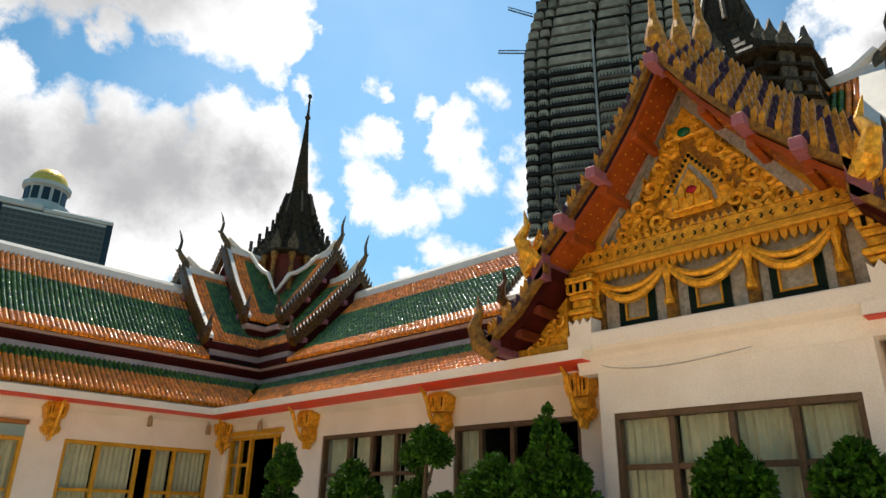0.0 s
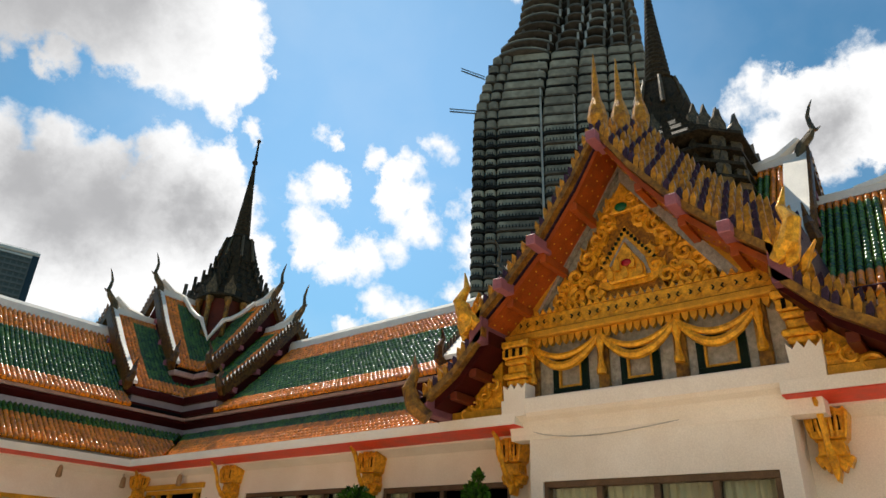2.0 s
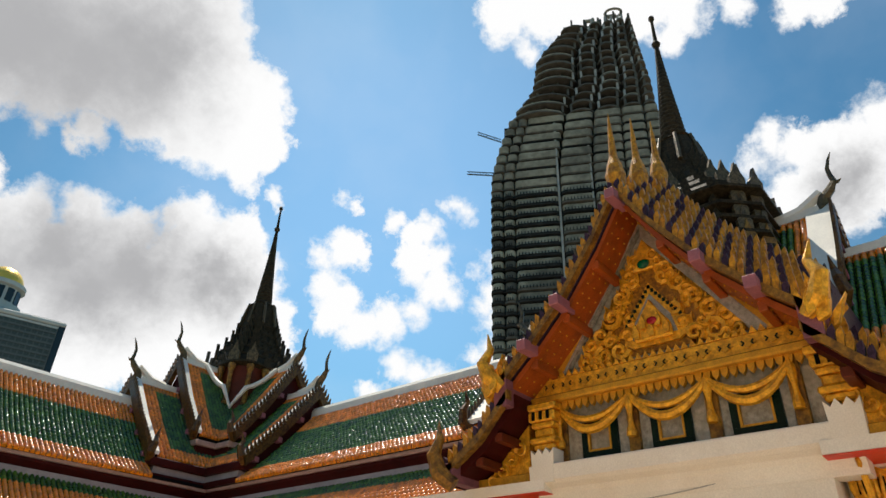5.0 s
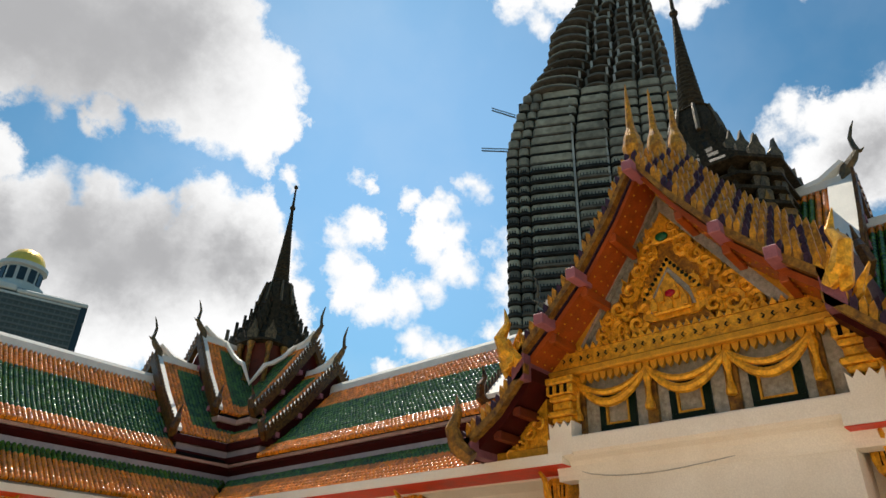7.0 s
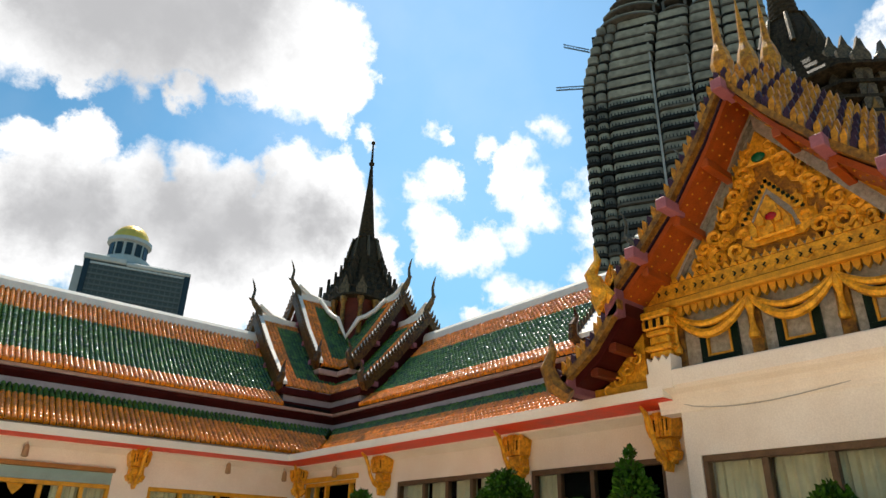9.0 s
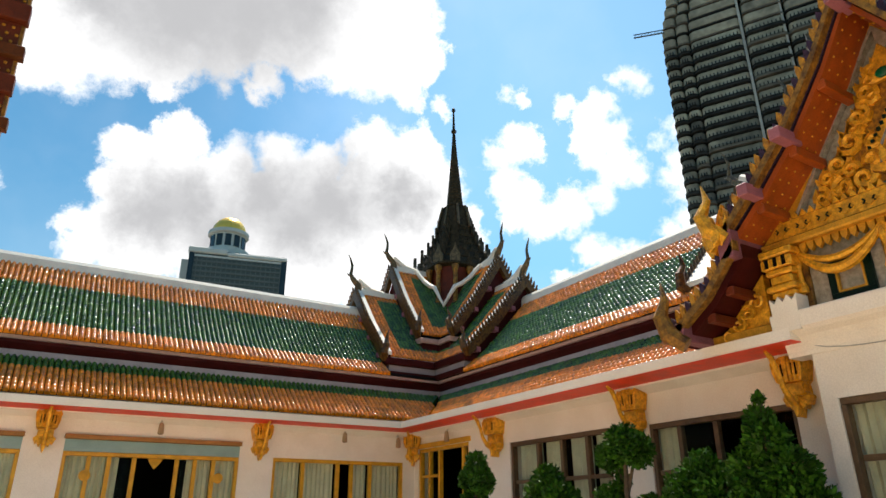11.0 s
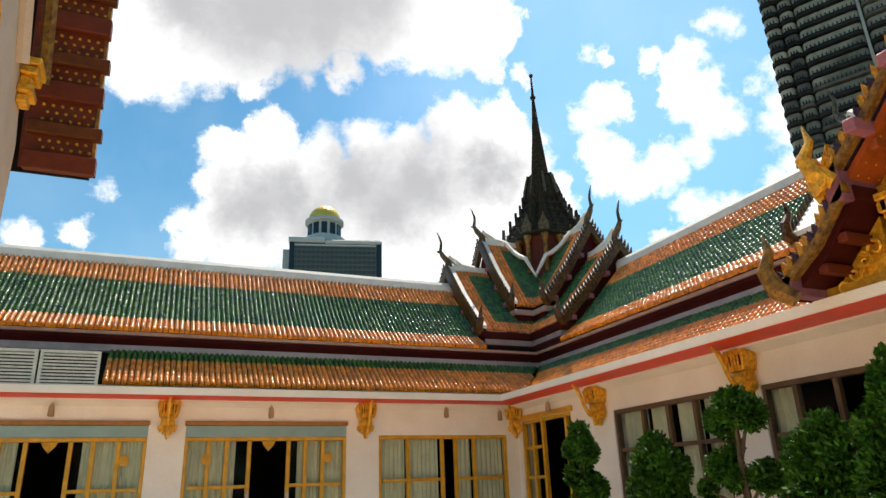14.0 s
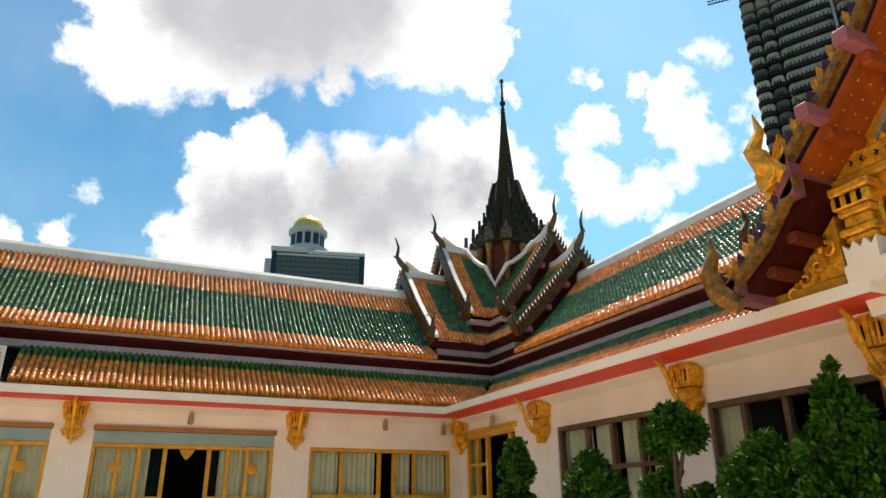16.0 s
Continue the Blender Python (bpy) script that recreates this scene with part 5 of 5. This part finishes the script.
glazed(3, "B", WINDOWS_B[1], (5.55, 6.12, 6.70), (1.58,), ((6.86, 7.16),), BROWNWOOD, "brown-framed window, mostly uncurtained and dark")
glazed(4, "H", WINDOW_H, (2.25, 2.86, 3.51), (1.545,), ((1.68, 2.24), (2.27, 2.85), (2.9, 3.5), (3.55, 4.15)), BROWNWOOD, "brown-framed window with closed pale curtains")
glazed(5, "B", WINDOWS_B[2], (-1.5, -0.8, 0.0), (1.58,), ((-2.1, -1.0), (-0.7, 0.7)), BROWNWOOD, "brown-framed window with closed pale curtains")
dB = glazed(4, "B", DOOR_B, (12.05, 12.95, 13.35), (1.25, 1.85), (), OCHREWOOD, "ochre glazed wooden door standing open", "door", (1,))
part("lintel", boxes(slab("B", 11.7, 13.8, 2.424, 2.52, -0.05, 0.1), bevel=0.008), OCHREWOOD, dB, "ochre door lintel")

# ---- small wall lamps under the eave ----
def wall_lamp():
    t = thing("wall_lamp", "small beige spot lamp under the eave", "lamp", group="eave spot lamps")
    arm = bmesh.new()
    tube(arm, [(0, -0.01, 0.2), (0, -0.12, 0.2), (0, -0.15, 0.14)], [0.02] * 3, 6)
    part("arm", arm, METALGREY, t)
    sh = bmesh.new()
    lathe(sh, [(0.025, 0.15), (0.045, 0.11), (0.055, -0.04), (0.035, -0.06)], 10, (0, -0.15))
    part("shade", sh, LAMPTAN, t)
    return t


lamp = wall_lamp()
lamp.matrix_basis = pose(1.37, YA, 2.52)
for m in (pose(-2.30, YA, 2.52), pose(4.99, YA, 2.55), pose(6.25, YA, 2.50), pose(XB, 12.35, 2.52, 0, 0, -90)):
    copy_thing(lamp, m)


# ---- louvred screen on the lower roof ----
screen = thing("louvre_screen", "grey metal louvre screen standing on the eave", "screen")
for u0, u1 in ((-2.68, -1.70), (-3.9, -2.72)):
    fr = bmesh.new()
    for r in ((u0, u1, 3.00, 3.04), (u0, u1, 3.66, 3.71), (u0, u0 + 0.05, 3.041, 3.659), (u1 - 0.05, u1, 3.041, 3.659)):
        box(fr, *slab("A", *r, 0.42, 0.50))
    part("frame", fr, METALGREY, screen)
    for k in range(10):
        z = 3.07 + k * 0.06
        sl = bmesh.new()
        box(sl, *slab("A", u0 + 0.051, u1 - 0.051, z, z + 0.03, 0.43, 0.475))
        part("slat", sl, METALGREY, screen)
part("foot", boxes(slab("A", -3.9, -1.7, 2.906, 2.999, 0.43, 0.49)), METALGREY, screen)


# ---- building beside the courtyard: a gable end that faces +x, seen from below ----
LX = -2.42
SLOPE_Y, SLOPE_Z = 9.1, 4.98
chapel = thing("side_chapel", "cream chapel gable end with gold-studded red soffit", "building", (0, 0, -0.08))


def rake_at(s):
    return SLOPE_Y - s * 0.31, SLOPE_Z + s * 1.0


wall = bmesh.new()
prism(wall, [(-0.5, -0.47), (8.35, -0.47), (8.35, 4.9), (7.5, 6.6), (5.6, 11.5), (-0.5, 11.5)], LX - 0.35, LX, "x")
part("wall", wall, CREAM, chapel, "cream plastered gable wall")
for k in range(9):
    y0, z0 = rake_at(k * 0.42)
    y1, z1 = rake_at(k * 0.42 + 0.42)
    sf = bmesh.new()
    prism(sf, [(y0, z0), (y1, z1), (y1 + 0.10, z1 + 0.05), (y0 + 0.10, z0 + 0.05)], LX - 0.1, LX + 0.67, "x")
    part("soffit_panel", sf, OXBLOOD, chapel, "red soffit panel")
    big = k % 2 == 0
    rib = bmesh.new()
    h = 0.17 if big else 0.10
    prism(rib, [(y0 - 0.12, z0 - 0.04), (y0 - 0.12 - h * 0.31, z0 + h), (y0 + 0.06 - h * 0.31, z0 + h + 0.03), (y0 + 0.06, z0 - 0.01)], LX - 0.05, LX + (0.74 if big else 0.77), "x")
    part("purlin", bevelled(rib, 0.008), OXBLOOD if big else UMBER, chapel, "dark timber purlin")
    for i in range(6):
        for j in range(3):
            f = 0.42 + 0.2 * j
            st = bmesh.new()
            bmesh.ops.create_icosphere(st, subdivisions=1, radius=0.022)
            bmesh.ops.translate(st, verts=st.verts, vec=(LX + 0.10 + 0.10 * i + 0.045 * (j % 2), y0 + (y1 - y0) * f - 0.005, z0 + (z1 - z0) * f))
            part("gold_flower", st, GOLDFLAT, chapel)
edge = bmesh.new()
y0, z0 = rake_at(0)
y1, z1 = rake_at(3.8)
prism(edge, [(y0 + 0.02, z0), (y1 + 0.02, z1), (y1 + 0.14, z1 + 0.03), (y0 + 0.14, z0 + 0.03)], LX + 0.672, LX + 0.71, "x")
part("verge_board", edge, GOLDOLD, chapel, "weathered verge board")
roofb = bmesh.new()
prism(roofb, [(y0 + 0.12, z0), (y1 + 0.12, z1), (y1 + 0.3, z1 + 0.06), (y0 + 0.3, z0 + 0.06)], LX - 3.0, LX + 0.65, "x")
part("roof", roofb, DARKROOF, chapel, "dark tiled roof edge")
for y, z in ((8.02, 5.22),):
    cp = bmesh.new()
    for za, zb, w in ((0.0, 0.10, 0.10), (0.104, 0.2, 0.15), (0.204, 0.32, 0.11), (0.324, 0.42, 0.17), (0.424, 0.52, 0.2)):
        box(cp, LX + 0.002, LX + 0.02 + w * 0.9, y - w, y + w, z + za, z + zb)
    part("capital", bevelled(cp, 0.015), GOLD, chapel, "gilded pilaster capital")
tr = bmesh.new()
tube(tr, [(LX + 0.02, 7.15, 3.4), (LX + 0.03, 6.85, 4.6), (LX + 0.03, 6.5, 5.3), (LX + 0.03, 5.9, 5.75)], [0.05, 0.06, 0.06, 0.04], 6)
part("window_surround", tr, GOLD, chapel, "gilded carved window surround")
mo = bmesh.new()
tube(mo, [(LX + 0.03, 7.7, 5.55), (LX + 0.03, 6.95, 6.9), (LX + 0.03, 6.2, 8.6), (LX + 0.03, 5.8, 10.0)], [0.09] * 4, 6)
part("moulding", mo, CREAM, chapel, "cream rounded moulding")
gs = bmesh.new()
tube(gs, [(LX + 0.16, 8.3, 5.7), (LX + 0.16, 7.55, 7.4), (LX + 0.16, 6.9, 9.2)], [0.07] * 3, 6)
part("gold_strip", gs, GOLDOLD, chapel, "gilded strip beside the soffit")


# ---- clipped shrubs in front of the east wing ----
def shrub(name, place, lumps, seed, label, leaves=1500):
    """Cloud-pruned shrub: a trunk with limbs, and clumps of small leaves at (x, y, z, radius)."""
    r = random.Random(seed)
    t = thing(name, label, "shrub", place, group="clipped shrubs")
    tk = bmesh.new()
    top = max(l[2] for l in lumps)
    tube(tk, [(0, 0, 0), (0.04, 0.02, top * 0.4), (-0.03, 0.0, top * 0.75), (0, 0, top)], [0.05, 0.04, 0.03, 0.015], 7)
    part("trunk", tk, BARK, t)
    for x, y, z, rad in lumps:
        lb = bmesh.new()
        tube(lb, [(0, 0, z * 0.8), (x * 0.5, y * 0.5, z * 0.92), (x, y, z)], [0.025, 0.02, 0.01], 5)
        part("limb", lb, BARK, t)
    v, f = [], []
    lumps = [(x, y, z, rad * 0.86) for x, y, z, rad in lumps]
    total = sum(l[3] ** 2 for l in lumps)
    for x, y, z, rad in lumps:
        for i in range(int(2.6 * leaves * rad * rad / total)):
            d = Vector((r.gauss(0, 1), r.gauss(0, 1), r.gauss(0, 1))).normalized()
            p = Vector((x, y, z)) + d * rad * (0.5 + 0.62 * r.random() ** 0.7) + Vector((0, 0, 0.06 * noise.noise(d * 3)))
            s = r.uniform(0.014, 0.034)
            u = (d + Vector((r.uniform(-1, 1), r.uniform(-1, 1), r.uniform(-0.6, 0.9)))).normalized()
            w = u.orthogonal().normalized()
            w = (w * math.cos(i) + u.cross(w) * math.sin(i)).normalized()
            k = len(v)
            v += [tuple(p - u * s * 1.4), tuple(p + w * s * 0.7), tuple(p + u * s * 1.5), tuple(p - w * s * 0.7)]
            f.append((k, k + 1, k + 2, k + 3))
    me = bpy.data.meshes.new("crown")
    me.from_pydata(v, [], f)
    me.materials.append(LEAF)
    ob = new("crown", me)
    ob.parent = t
    ob["kind"] = "stuff"
    return t



G = -0.55
shrub("topiary_shrub", (5.6, 9.85, G), [(0.0, 0.0, 2.38, 0.20), (0.05, 0.2, 2.15, 0.24), (-0.05, -0.22, 2.1, 0.22), (0.0, 0.1, 1.75, 0.26), (0.05, -0.2, 1.55, 0.24), (0, 0.1, 1.25, 0.28), (0, -0.05, 0.95, 0.3)], 1, "tall clipped green shrub in tiers before the wall", 4200)
shrub("topiary_shrub", (5.7, 8.2, G), [(0, 0.0, 2.05, 0.24), (0.05, 0.2, 1.85, 0.3), (0, -0.25, 1.75, 0.3), (0, 0.1, 1.45, 0.42), (0, -0.2, 1.15, 0.42)], 2, "dense rounded dark green shrub", 4200)
shrub("topiary_shrub", (5.65, 6.65, G), [(0, 0.0, 2.42, 0.26), (0, 0.22, 2.28, 0.22), (0, -0.22, 2.32, 0.22), (0.02, 0.10, 1.98, 0.11), (0, 0.32, 1.74, 0.22), (0, 0.12, 1.62, 0.18), (0, -0.32, 1.62, 0.21), (0, 0.62, 1.50, 0.13), (0, 0.12, 1.2, 0.2), (0, -0.12, 1.0, 0.22)], 3, "cloud-pruned green shrub with rounded clumps", 4200)
shrub("garden_shrub", (5.6, 5.42, G), [(0, 0.05, 2.0, 0.26), (0, 0.25, 1.8, 0.32), (0, -0.15, 1.75, 0.34), (0, 0.1, 1.4, 0.5), (0, -0.1, 1.0, 0.5)], 4, "bushy dark green garden shrub", 5200)
shrub("garden_shrub", (5.55, 4.62, G), [(0, 0.05, 2.48, 0.16), (0, 0.0, 2.25, 0.26), (0, 0.2, 1.98, 0.28), (0, -0.2, 1.95, 0.28), (0, -0.3, 1.6, 0.34), (0, 0.15, 1.55, 0.4), (0, -0.1, 1.15, 0.55), (0.0, 0.02, 2.68, 0.07)], 5, "tall leafy green shrub by the window", 6200)
shrub("garden_shrub", (5.6, 2.68, G), [(0, 0.0, 2.08, 0.2), (0, 0.14, 1.9, 0.24), (0, -0.15, 1.85, 0.24), (0, 0.1, 1.6, 0.34), (0, -0.1, 1.2, 0.42)], 6, "rounded green shrub before the curtained window", 4200)
shrub("garden_shrub", (5.6, 1.66, G), [(0, 0.0, 2.06, 0.18), (0, 0.14, 1.86, 0.24), (0, -0.15, 1.85, 0.24), (0, 0.1, 1.55, 0.34), (0, -0.1, 1.2, 0.42)], 8, "rounded green shrub before the curtained window", 4200)


# ---- roof tiles of the wings ----
def wing_tiles(wing, roof, line, pitch, row, lower_orange, upper_orange, near, lo, hi, stop=99.0):
    """Glazed barrel tiles in courses: single objects in the near stretch, the rest joined."""
    runs = []
    for (o0, z0), (o1, z1) in zip(line, line[1:]):
        n = max(1, round(math.hypot(o1 - o0, z1 - z0) / row))
        runs += [(o0 + (o1 - o0) * i / n, z0 + (z1 - z0) * i / n, o0 + (o1 - o0) * (i + 1) / n, z0 + (z1 - z0) * (i + 1) / n) for i in range(n)]
    store, shared = ([], [], []), {}
    total = len(runs)
    for r, (o0, z0, o1, z1) in enumerate(runs):
        border = r < lower_orange or r >= total - upper_orange
        u = lo
        while u < min(hi + o0 - 0.05, stop):
            down = (0, o0 - o1, z0 - z1) if wing == "A" else (o0 - o1, 0, z0 - z1)
            half = (pitch / 2, 0, 0) if wing == "A" else (0, pitch / 2, 0)
            top = (u, YA + o1, z1) if wing == "A" else (XB + o1, u, z1)
            if near[0] <= u < near[1]:
                key = (round(o1 - o0, 4), round(z1 - z0, 4), border)
                if key not in shared:
                    v, f, m = [], [], []
                    add_tile((v, f, m), (0, 0, 0), down, half, border)
                    me = bpy.data.meshes.new("tile")
                    me.from_pydata(v, [], f)
                    me.materials.append(ORANGE if border else GREEN)
                    for p in me.polygons:
                        p.use_smooth = True
                    shared[key] = me
                ob = new("tile", shared[key])
                ob.location = Vector(top) + Vector((rng.uniform(-0.004, 0.004), rng.uniform(-0.004, 0.004), rng.uniform(0, 0.006)))
                ob.rotation_euler = [radians(rng.uniform(-2, 2)) for _ in range(3)]
                ob.parent = roof
            else:
                jit = Vector((rng.uniform(-0.004, 0.004), rng.uniform(-0.004, 0.004), rng.uniform(0, 0.006)))
                add_tile(store, Vector(top) + jit, down, half, border)
            u += pitch
    v, f, m = store
    me = bpy.data.meshes.new("tile_field")
    me.from_pydata(v, [], f)
    me.materials.append(GREEN)
    me.materials.append(ORANGE)
    me.polygons.foreach_set("material_index", m)
    for p in me.polygons:
        p.use_smooth = True
    ob = new("tile_field", me)
    ob.parent = roof
    ob["kind"], ob["label"] = "stuff", "glazed green tiles with orange border courses"


UPPER_LINE = [(1.50, 4.39), (1.92, 4.71), (2.6, 5.37), (3.55, 6.40)]
LOWER_LINE = [(0.85, 3.20), (1.78, 3.985)]
for wing, n, near_u, near_l, hi in (("A", 1, (2.6, 4.0), (1.0, 5.0), XB), ("B", 2, (6.6, 8.0), (6.4, 10.4), YA)):
    wing_tiles(wing, bpy.data.objects[f"upper_roof_{n}"], UPPER_LINE, 0.108, 0.125, 4, 6, near_u, A_END if wing == "A" else B_END, hi, 6.92 if wing == "A" else 14.2)
    wing_tiles(wing, bpy.data.objects[f"lower_roof_{n}"], LOWER_LINE, 0.108, 0.125, 7, 0, near_l, (-1.6 if wing == "A" else B_END), hi)
